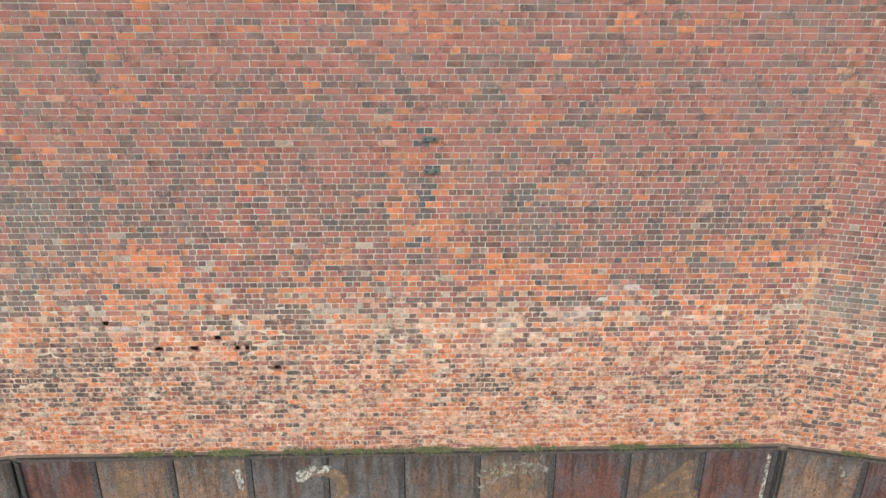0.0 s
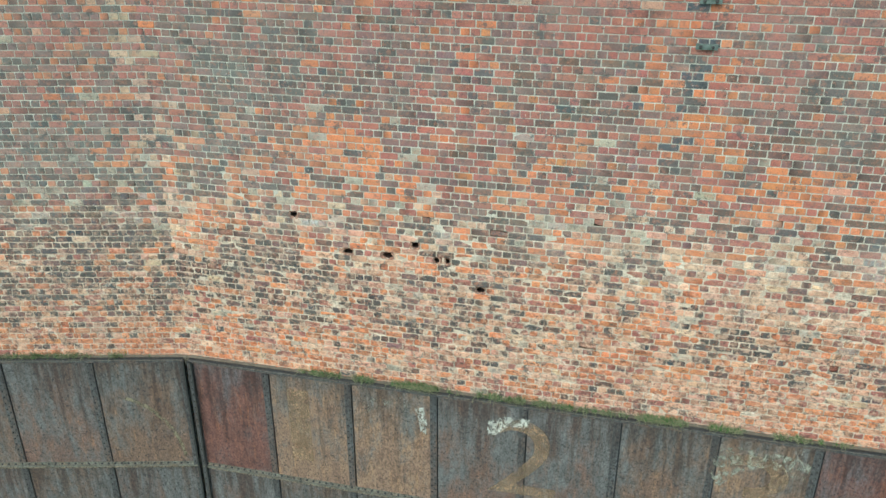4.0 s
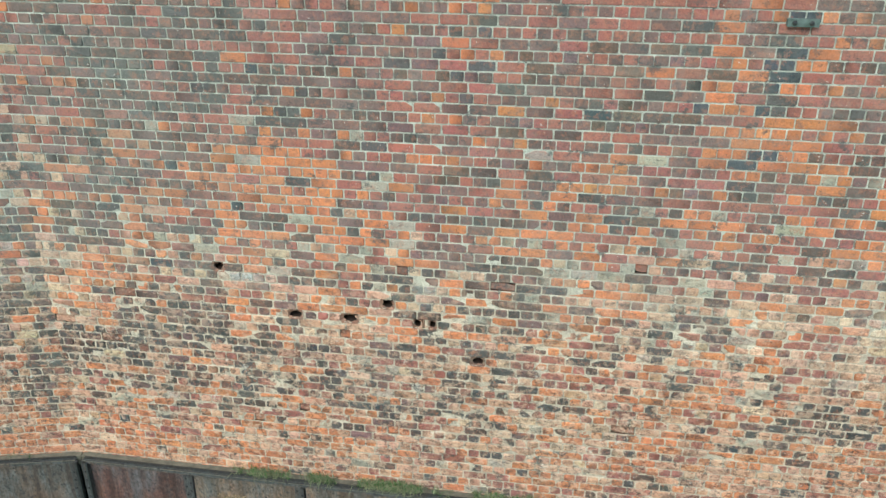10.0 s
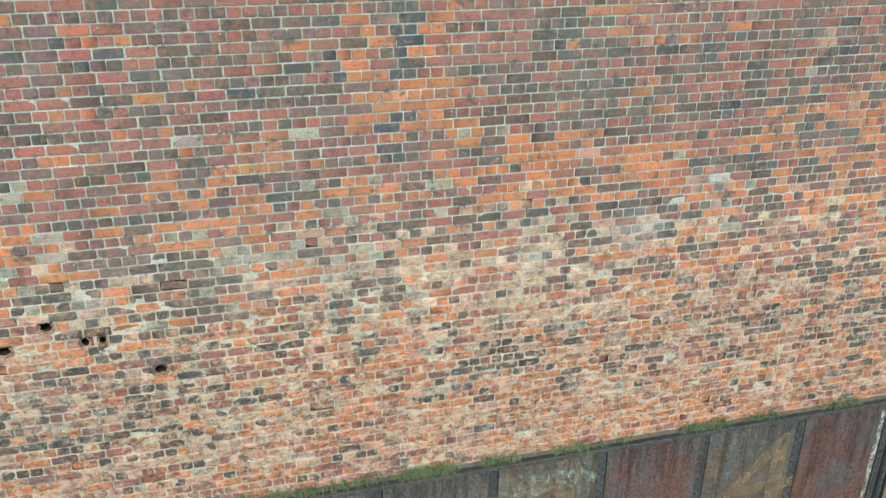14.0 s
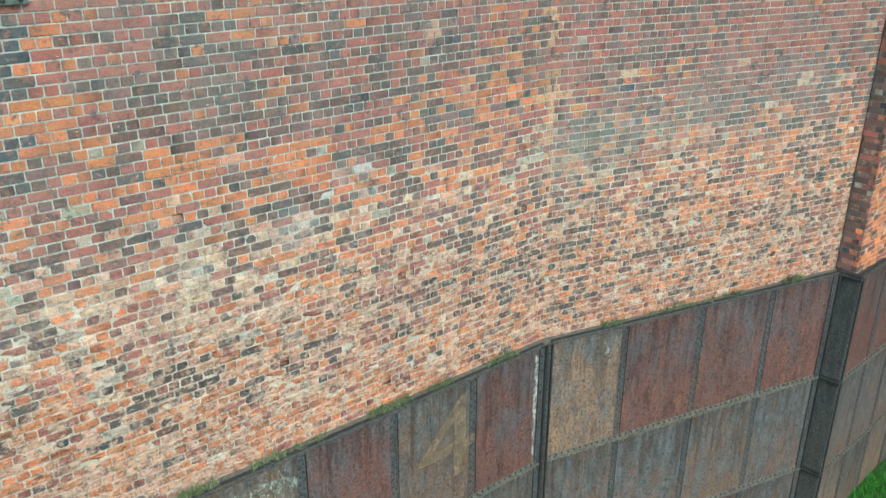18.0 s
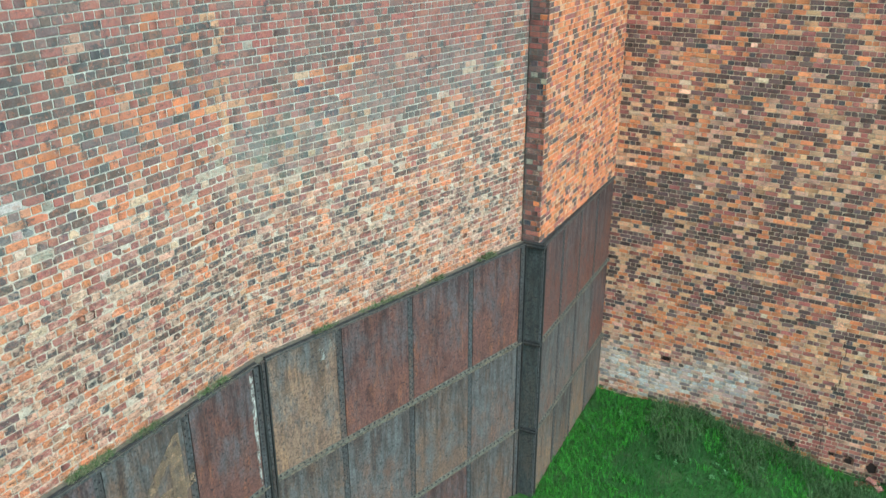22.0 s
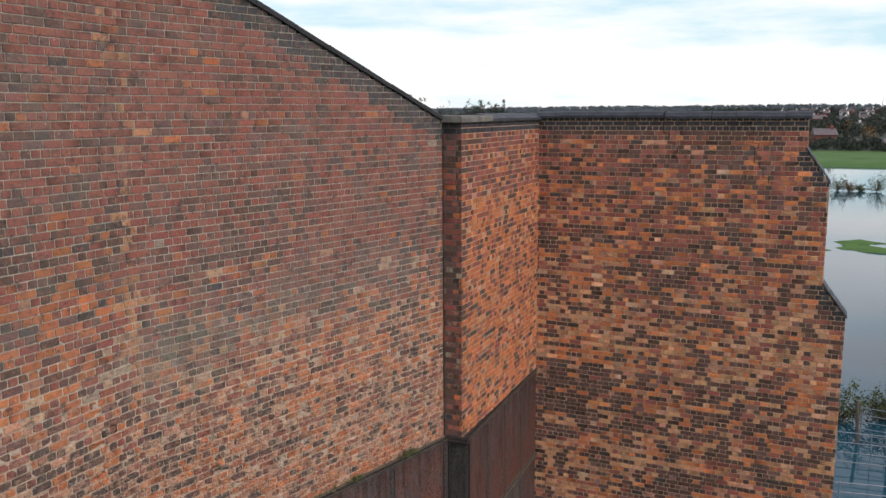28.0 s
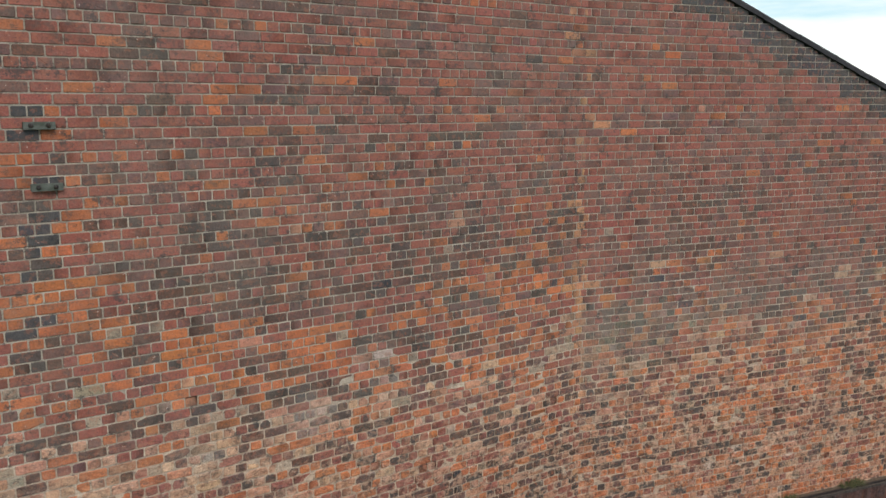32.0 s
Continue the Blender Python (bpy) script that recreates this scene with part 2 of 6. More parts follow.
def iron(name, scale_col, rust_a, rust_b, orange, grey=0.5, rough=0.62, marks=0.6, runs=0.8):
    """Plate iron: blue-grey scale that holds longest along the top, rust in the gaps, dark and orange runs, pits and pale flecks."""
    m, t, b = nodes_of(name, rough, 0.0)
    b.inputs["Specular IOR Level"].default_value = 0.25
    p = place(t)
    o = t.nodes.new("ShaderNodeObjectInfo")
    k = t.nodes.new("ShaderNodeMath")
    k.operation = "MULTIPLY"
    k.inputs[1].default_value = 37.0
    t.links.new(o.outputs["Random"], k.inputs[0])

    def shifted(scale):
        s = t.nodes.new("ShaderNodeVectorMath")
        s.operation = "ADD"
        t.links.new(place(t, scale), s.inputs[0])
        t.links.new(k.outputs[0], s.inputs[1])
        return s.outputs["Vector"]

    def plus(a, by, c):
        n = t.nodes.new("ShaderNodeMath")
        n.operation = "MULTIPLY_ADD"
        n.inputs[1].default_value = by
        t.links.new(a, n.inputs[0])
        t.links.new(c, n.inputs[2])
        return n.outputs[0]

    co = t.nodes.new("ShaderNodeTexCoord")
    gen = t.nodes.new("ShaderNodeSeparateXYZ")
    t.links.new(co.outputs["Generated"], gen.inputs[0])
    high = gen.outputs["Z"]
    fine = noise_fac(t, shifted((1.5, 1.5, 1)), 30.0, 9, 0.8)
    # rust, in several tones
    tone = noise_fac(t, shifted((2.2, 2.2, 1.1)), 2.6, 10, 0.8)
    c = ramp(t, tone, [(0.36, tuple(v * 0.55 for v in rust_a)), (0.46, rust_a), (0.54, rust_b), (0.62, tuple(v * 0.8 for v in rust_b))])
    burn = ramp(t, noise_fac(t, shifted((7, 7, 0.9)), 1.7, 10, 0.8), grey_ramp(0.53, 0.62))
    c = mixed(t, times(t, burn, 0.75), c, orange)
    # the old scale
    held = plus(high, 0.17, noise_fac(t, shifted((1.9, 1.9, 0.85)), 1.7, 10, 0.78))
    edge = 0.73 - 0.22 * grey
    hold = ramp(t, held, grey_ramp(edge - 0.09, edge + 0.08))
    skin = ramp(t, noise_fac(t, shifted((4, 4, 1.4)), 2.3, 8, 0.72), [(0.36, tuple(v * 0.62 for v in scale_col)), (0.62, tuple(v * 1.2 for v in scale_col))])
    c = mixed(t, times(t, hold, 0.9), c, skin)
    # runs from the top edge
    run = ramp(t, plus(high, 0.20, noise_fac(t, shifted((6, 6, 0.5)), 1.5, 9, 0.74)), grey_ramp(0.61, 0.76))
    c = mixed(t, times(t, run, runs), c, tuple(v * 0.42 for v in rust_a))
    wash = ramp(t, noise_fac(t, shifted((8, 8, 0.6)), 1.6, 9, 0.78), grey_ramp(0.54, 0.68))
    c = mixed(t, times(t, wash, 0.35), c, tuple(v * 0.8 for v in orange))
    c = mixed(t, 0.8, c, ramp(t, fine, [(0.32, (0.08, 0.08, 0.08)), (0.68, (0.98, 0.98, 0.98))]), "OVERLAY")
    pit = ramp(t, noise_fac(t, p, 22.0, 7, 0.78), grey_ramp(0.555, 0.59))
    c = mixed(t, times(t, pit, 0.8), c, (0.022, 0.02, 0.022))
    pock = t.nodes.new("ShaderNodeTexVoronoi")
    pock.inputs["Scale"].default_value = 9.0
    t.links.new(shifted((1, 1, 1)), pock.inputs["Vector"])
    c = mixed(t, times(t, ramp(t, pock.outputs["Distance"], [(0.09, (1, 1, 1)), (0.13, (0, 0, 0))]), 0.7), c, (0.018, 0.017, 0.018))
    pale = ramp(t, plus(high, 0.05, noise_fac(t, shifted((1.3, 1.3, 0.6)), 4.2, 10, 0.84)), grey_ramp(0.675, 0.71))
    c = mixed(t, times(t, pale, marks), c, (0.40, 0.39, 0.34))
    t.links.new(c, b.inputs["Base Color"])
    t.links.new(ramp(t, tone, [(0.3, (0.45, 0.45, 0.45)), (0.7, (0.8, 0.8, 0.8))]), b.inputs["Roughness"])
    bump(t, b, noise_fac(t, p, 26.0, 8, 0.75), 0.8, 0.006)
    return m


BLUE_SCALE = (0.096, 0.096, 0.092)
IRON = iron("rusted_iron_plate", BLUE_SCALE, (0.105, 0.066, 0.05), (0.14, 0.088, 0.062), (0.19, 0.112, 0.065), 0.55)
IRON_RED = iron("red_rusted_iron_plate", (0.092, 0.080, 0.080), (0.092, 0.044, 0.036), (0.130, 0.060, 0.047), (0.190, 0.077, 0.041), 0.42, marks=0.35)
IRON_GREY = iron("blue_grey_iron_plate", BLUE_SCALE, (0.11, 0.066, 0.052), (0.135, 0.08, 0.06), (0.20, 0.105, 0.06), 0.85)
IRON_TAN = iron("tan_rusted_iron_plate", (0.105, 0.105, 0.10), (0.145, 0.09, 0.064), (0.19, 0.12, 0.08), (0.28, 0.16, 0.085), 0.35)
IRON_STRIP = iron("blue_grey_iron_strip", (0.062, 0.064, 0.064), (0.085, 0.06, 0.05), (0.10, 0.068, 0.052), (0.16, 0.09, 0.055), 0.9, marks=0.3, runs=0.5)
IRON_DARK = iron("dark_iron", (0.030, 0.031, 0.030), (0.042, 0.036, 0.031), (0.055, 0.044, 0.036), (0.10, 0.07, 0.045), 0.8, marks=0.25, runs=0.4)
IRON_POST = iron("weathered_iron_post", (0.056, 0.060, 0.056), (0.070, 0.060, 0.050), (0.085, 0.068, 0.054), (0.13, 0.09, 0.06), 0.85, marks=0.3, runs=0.5)
IRON_RAIL = iron("olive_brown_iron_rail", (0.12, 0.118, 0.095), (0.13, 0.10, 0.07), (0.17, 0.13, 0.09), (0.20, 0.14, 0.08), 0.6, marks=0.5, runs=0.3)

# flaking paint, let through to the rust by gaps in it
def flaking(name, col, gap, cover=0.85):
    m, t, b = nodes_of(name, 0.8)
    p = place(t)
    c = mixed(t, ramp(t, noise_fac(t, p, 5.0, 7, 0.7), grey_ramp(0.40, 0.62)), col, tuple(v * 0.55 for v in col))
    c = mixed(t, 0.5, c, ramp(t, noise_fac(t, p, 26.0, 8, 0.8), [(0.32, (0.12, 0.12, 0.12)), (0.68, (0.95, 0.95, 0.95))]), "OVERLAY")
    t.links.new(c, b.inputs["Base Color"])
    t.links.new(ramp(t, noise_fac(t, place(t, (1, 1, 0.7)), 13.0, 10, 0.82), [(gap - 0.04, (0, 0, 0)), (gap + 0.04, (cover, cover, cover))]), b.inputs["Alpha"])
    return m


PAINT_TAN = flaking("faded_ochre_paint", (0.27, 0.175, 0.105), 0.45, 0.62)
PAINT_PALE = flaking("flaking_cream_paint", (0.46, 0.44, 0.38), 0.50)


def simple(name, col, var=0.25, scale=8.0, rough=0.85, metal=0.0, col2=None, depth=0.004):
    m, t, b = nodes_of(name, rough, metal)
    p = place(t)
    other = col2 or tuple(v * (1 - var) for v in col)
    c = mixed(t, ramp(t, noise_fac(t, p, scale, 6, 0.65), grey_ramp(0.38, 0.64)), col, other)
    c = mixed(t, 0.2, c, ramp(t, noise_fac(t, p, scale * 9, 4, 0.6), [(0.3, (0.3, 0.3, 0.3)), (0.7, (0.8, 0.8, 0.8))]), "OVERLAY")
    t.links.new(c, b.inputs["Base Color"])
    bump(t, b, noise_fac(t, p, scale * 6, 5, 0.65), 0.4, depth)
    return m


def leafy(name, col, col2, rough=0.7):
    m, t, b = nodes_of(name, rough)
    g = t.nodes.new("ShaderNodeNewGeometry")
    c = ramp(t, g.outputs["Random Per Island"], [(0.0, col), (0.6, col2), (1.0, tuple(v * 1.4 for v in col2))])
    big = ramp(t, noise_fac(t, place(t), 0.9, 4), grey_ramp(0.4, 0.62))
    c = mixed(t, times(t, big, 0.5), c, col)
    t.links.new(c, b.inputs["Base Color"])
    return m


IRON_BLACK = simple("blackened_iron", (0.022, 0.022, 0.024), 0.4, 20.0, 0.7)
BLUE_COPING = simple("blue_brick_coping", (0.05, 0.056, 0.066), 0.45, 5.0, 0.6)
STONE_COPING = simple("weathered_stone_coping", (0.20, 0.19, 0.17), 0.4, 4.0, 0.9, col2=(0.11, 0.115, 0.10))
SLATE = simple("dark_verge", (0.04, 0.044, 0.048), 0.4, 9.0, 0.8)
# near-black brown that stands in for the shade inside holes and cracks
CAVITY_SHADE = simple("cavity_shade", (0.05, 0.03, 0.022), 0.4, 20.0, 0.95)
SOIL = simple("damp_mossy_soil", (0.15, 0.125, 0.09), 0.4, 14.0, 0.95)
GRASS = leafy("grass_blades", (0.014, 0.055, 0.008), (0.032, 0.125, 0.012))
GRASS_BRIGHT = leafy("bright_grass_blades", (0.035, 0.15, 0.010), (0.065, 0.24, 0.014))
BANK = leafy("bank_herb_blades", (0.03, 0.075, 0.016), (0.08, 0.135, 0.038))
GRASS_DRY = leafy("dry_grass_blades", (0.085, 0.10, 0.045), (0.19, 0.19, 0.10))
LONG_GRASS = leafy("long_grass_blades", (0.03, 0.062, 0.016), (0.075, 0.12, 0.04))
WEED = leafy("weed_leaves", (0.05, 0.13, 0.035), (0.10, 0.20, 0.07))
BUSH = leafy("bush_leaves", (0.045, 0.06, 0.025), (0.09, 0.105, 0.04))
BUSH_BROWN = leafy("autumn_leaves", (0.10, 0.065, 0.03), (0.16, 0.105, 0.045))
TWIG = simple("bare_twigs", (0.10, 0.085, 0.07), 0.4, 20.0, 0.9)
GALV = simple("galvanised_steel", (0.28, 0.32, 0.35), 0.3, 14.0, 0.5, 0.5)
POST = simple("old_timber_post", (0.13, 0.11, 0.09), 0.4, 16.0, 0.9)
DARK_POST = simple("black_timber_post", (0.02, 0.02, 0.022), 0.4, 16.0, 0.85)
RUSTY = simple("rusted_steel_post", (0.16, 0.075, 0.04), 0.4, 25.0, 0.85)

MOSSY = simple("mossy_stone", (0.12, 0.14, 0.125), 0.5, 16.0, 0.95, col2=(0.06, 0.075, 0.06))
WHITE_WALL = simple("white_render", (0.75, 0.75, 0.72), 0.15, 1.0, 0.9)
RED_WALL = simple("red_house_brick", (0.26, 0.09, 0.07), 0.3, 1.0, 0.9)
ROOF = simple("grey_roof_tiles", (0.16, 0.14, 0.14), 0.3, 1.0, 0.9)
GLASS = simple("dark_window_glass", (0.03, 0.035, 0.04), 0.2, 1.0, 0.15)
BLUE_STEEL = simple("blue_painted_steel", (0.12, 0.17, 0.24), 0.2, 1.0, 0.6)
FAR_LEAF = leafy("far_tree_leaves", (0.024, 0.036, 0.028), (0.05, 0.062, 0.044))
# pale blue-grey leaves, with the distance haze put into their colour
HAZED_RIDGE_LEAF = leafy("hazed_ridge_leaves", (0.085, 0.115, 0.13), (0.12, 0.15, 0.16))
REED = leafy("dry_reed_blades", (0.20, 0.16, 0.10), (0.32, 0.26, 0.17))
# land, with meadow and mud
LAND, lt_, lb_ = nodes_of("meadow_ground", 0.95)
lc = mixed(lt_, ramp(lt_, noise_fac(lt_, place(lt_), 0.35, 7, 0.65), grey_ramp(0.4, 0.62)), (0.016, 0.045, 0.009), (0.034, 0.085, 0.014))
lc = mixed(lt_, times(lt_, ramp(lt_, noise_fac(lt_, place(lt_), 2.6, 6, 0.7), grey_ramp(0.55, 0.7)), 0.6), lc, (0.07, 0.075, 0.035))
lt_.links.new(lc, lb_.inputs["Base Color"])
bump(lt_, lb_, noise_fac(lt_, place(lt_), 9.0, 5), 0.8, 0.06)

MEADOW, mt_, mb_ = nodes_of("flood_meadow", 0.95)
mc = mixed(mt_, ramp(mt_, noise_fac(mt_, place(mt_, (1, 0.4, 1)), 0.25, 7, 0.7), grey_ramp(0.4, 0.62)), (0.05, 0.12, 0.026), (0.085, 0.17, 0.045))
mt_.links.new(mc, mb_.inputs["Base Color"])
bump(mt_, mb_, noise_fac(mt_, place(mt_), 3.0, 5), 0.8, 0.05)

WOODS, ht_, hb_ = nodes_of("wooded_hillside", 0.95)
hc = mixed(ht_, ramp(ht_, noise_fac(ht_, place(ht_), 0.012, 6, 0.7), grey_ramp(0.44, 0.56)), (0.04, 0.052, 0.036), (0.075, 0.095, 0.05))
hc = mixed(ht_, times(ht_, ramp(ht_, noise_fac(ht_, place(ht_), 0.05, 5, 0.75), grey_ramp(0.5, 0.62)), 0.7), hc, (0.04, 0.045, 0.042))
ht_.links.new(hc, hb_.inputs["Base Color"])

WATER, at_, ab_ = nodes_of("flood_water", 0.06)
ab_.inputs["Base Color"].default_value = (0.010, 0.06, 0.085, 1)
ab_.inputs["Specular IOR Level"].default_value = 0.6
ab_.inputs["IOR"].default_value = 1.33
bump(at_, ab_, noise_fac(at_, place(at_, (1, 0.5, 1)), 0.9, 4), 0.05, 0.05)

# ---- builders ----
rng = np.random.default_rng(7)


def mesh_of(name, verts, faces, mat, tint=None, smooth=False):
    me = bpy.data.meshes.new(name)
    if isinstance(verts, np.ndarray):
        verts = verts.tolist()
    if isinstance(faces, np.ndarray):
        faces = faces.tolist()
    me.from_pydata(verts, [], faces)
    me.materials.append(mat)
    if tint is not None:
        at = me.attributes.new("tint", "FLOAT_COLOR", "POINT")
        t4 = np.ones((len(verts), 4), np.float32)
        t4[:, :3] = tint
        at.data.foreach_set("color", t4.ravel())
    if smooth:
        me.polygons.foreach_set("use_smooth", [True] * len(me.polygons))
    me.update()
    return me


def part(name, bm, material, parent, label=""):
    """Links a bmesh, or a mesh, as one object under a thing or a part."""
    if isinstance(bm, bmesh.types.BMesh):
        me = bpy.data.meshes.new(name)
        bm.to_mesh(me)
        bm.free()
        me.materials.append(material)
    else:
        me = bm
    ob = new(name, me)
    ob.parent = parent
    if label:
        tagged(ob, label)
    return ob


def thing(name, me, label, category, kind="", group=""):
    return tagged(new(name, me), label, category, group, kind)


class Frame:
    """A wall's plane: a start in plan, a way along it, and the side that it faces."""

    def __init__(self, a, b, back=0.0):
        a, b = np.array(a, float), np.array(b, float)
        self.length = float(np.linalg.norm(b - a))
        self.d = (b - a) / self.length
        self.n = np.array((self.d[1], -self.d[0]))
        self.a = a - back * self.n

    def at(self, u, out, z):
        u, out, z = np.broadcast_arrays(np.asarray(u, float), np.asarray(out, float), np.asarray(z, float))
        xy = self.a + u[..., None] * self.d + out[..., None] * self.n
        return np.concatenate([xy, z[..., None]], -1)

    def matrix(self, u, out, z):
        p = self.at(u, out, z)
        return Matrix(((self.d[0], self.n[0], 0, p[0]), (self.d[1], self.n[1], 0, p[1]), (0, 0, 1, p[2]), (0, 0, 0, 1)))


BOX_F = [(0, 1, 2, 3), (7, 6, 5, 4), (0, 4, 5, 1), (1, 5, 6, 2), (2, 6, 7, 3), (3, 7, 4, 0)]


def box_bm(x0, x1, y0, y1, z0, z1, bevel=0.0, bm=None, m=None):
    own = bm is None
    bm = bm or bmesh.new()
    vs = [bm.verts.new(p) for p in ((x0, y0, z0), (x0, y1, z0), (x1, y1, z0), (x1, y0, z0), (x0, y0, z1), (x0, y1, z1), (x1, y1, z1), (x1, y0, z1))]
    if m is not None:
        for v in vs:
            v.co = m @ v.co
    fs = [bm.faces.new([vs[i] for i in f]) for f in BOX_F]
    if bevel and own:
        bmesh.ops.bevel(bm, geom=bm.edges[:], offset=bevel, segments=1, affect="EDGES")
    if own:
        bmesh.ops.recalc_face_normals(bm, faces=bm.faces[:])
    return bm


def boxes_mesh(name, fr, rows_, mat):
    """Boxes of a frame (u0, u1, out0, out1, z0, z1), joined."""
    v, f = [], []
    for u0, u1, o0, o1, z0, z1 in rows_:
        k = len(v)
        for u, o, z in ((u0, o1, z0), (u1, o1, z0), (u1, o0, z0), (u0, o0, z0), (u0, o1, z1), (u1, o1, z1), (u1, o0, z1), (u0, o0, z1)):
            v.append(fr.at(u, o, z))
        f += [tuple(k + i for i in q_) for q_ in ((3, 2, 1, 0), (4, 5, 6, 7), (0, 1, 5, 4), (1, 2, 6, 5), (2, 3, 7, 6), (3, 0, 4, 7))]
    return mesh_of(name, [tuple(p) for p in v], f, mat)


def tube_bm(bm, a, b, r0, r1=None, seg=6):
    a, b = Vector(a), Vector(b)
    r1 = r0 if r1 is None else r1
    q_ = (b - a).to_track_quat("Z", "Y")
    ring = []
    for p, r in ((a, r0), (b, r1)):
        ring.append([bm.verts.new(p + q_ @ Vector((r * math.cos(2 * math.pi * i / seg), r * math.sin(2 * math.pi * i / seg), 0))) for i in range(seg)])
    for i in range(seg):
        j = (i + 1) % seg
        bm.faces.new((ring[0][i], ring[0][j], ring[1][j], ring[1][i]))
    bm.faces.new(ring[0][::-1])
    bm.faces.new(ring[1])
    return bm


# ---- brickwork ----
CH, PITCH, JOINT = 0.0885, 0.2285, 0.0106
BED = 4.84      # the lowest course on the ledge begins a little under it
RED, ORANGE, MAUVE = (0.31, 0.105, 0.078), (0.56, 0.185, 0.075), (0.175, 0.095, 0.082)
DARK, BLUE, BUFF = (0.090, 0.073, 0.066), (0.048, 0.054, 0.062), (0.57, 0.36, 0.235)
PINK, STONE, BROWN = (0.54, 0.275, 0.175), (0.38, 0.305, 0.23), (0.12, 0.070, 0.055)
TAN = (0.57, 0.285, 0.15)
PALETTE = np.array([RED, ORANGE, MAUVE, DARK, BLUE, BUFF, PINK, STONE, BROWN, TAN])
FILM = np.array((0.185, 0.182, 0.155))      # grey-green grime


def patch(u, z, scale, seed):
    return noise.noise(Vector((u * scale, z * scale, seed)))


def blob(u, z, u0, z0, su, sz):
    return math.exp(-(((u - u0) / su) ** 2) - ((z - z0) / sz) ** 2)


#            red   oran  purp  dark  blue  buff  pink  stone brown
Z_KEYS = [4.9, 5.4, 5.9, 6.5, 7.1, 7.7, 8.5, 9.3, 11.5]
Z_MIX = np.array([
    (0.18, 0.58, 0.02, 0.05, 0.01, 0.03, 0.32, 0.00, 0.02),
    (0.15, 0.46, 0.05, 0.10, 0.01, 0.05, 0.28, 0.01, 0.04),
    (0.16, 0.35, 0.11, 0.17, 0.01, 0.08, 0.23, 0.02, 0.06),
    (0.18, 0.36, 0.11, 0.14, 0.01, 0.11, 0.16, 0.03, 0.06),
    (0.20, 0.35, 0.12, 0.12, 0.01, 0.12, 0.10, 0.06, 0.07),
    (0.28, 0.27, 0.15, 0.10, 0.01, 0.07, 0.05, 0.05, 0.12),
    (0.36, 0.17, 0.20, 0.10, 0.01, 0.02, 0.02, 0.02, 0.16),
    (0.50, 0.10, 0.22, 0.06, 0.00, 0.00, 0.02, 0.01, 0.13),
    (0.60, 0.09, 0.24, 0.01, 0.00, 0.00, 0.01, 0.00, 0.05),
])


def mix_at(z):
    return np.array([np.interp(z, Z_KEYS, Z_MIX[:, i]) for i in range(9)] + [0.0])


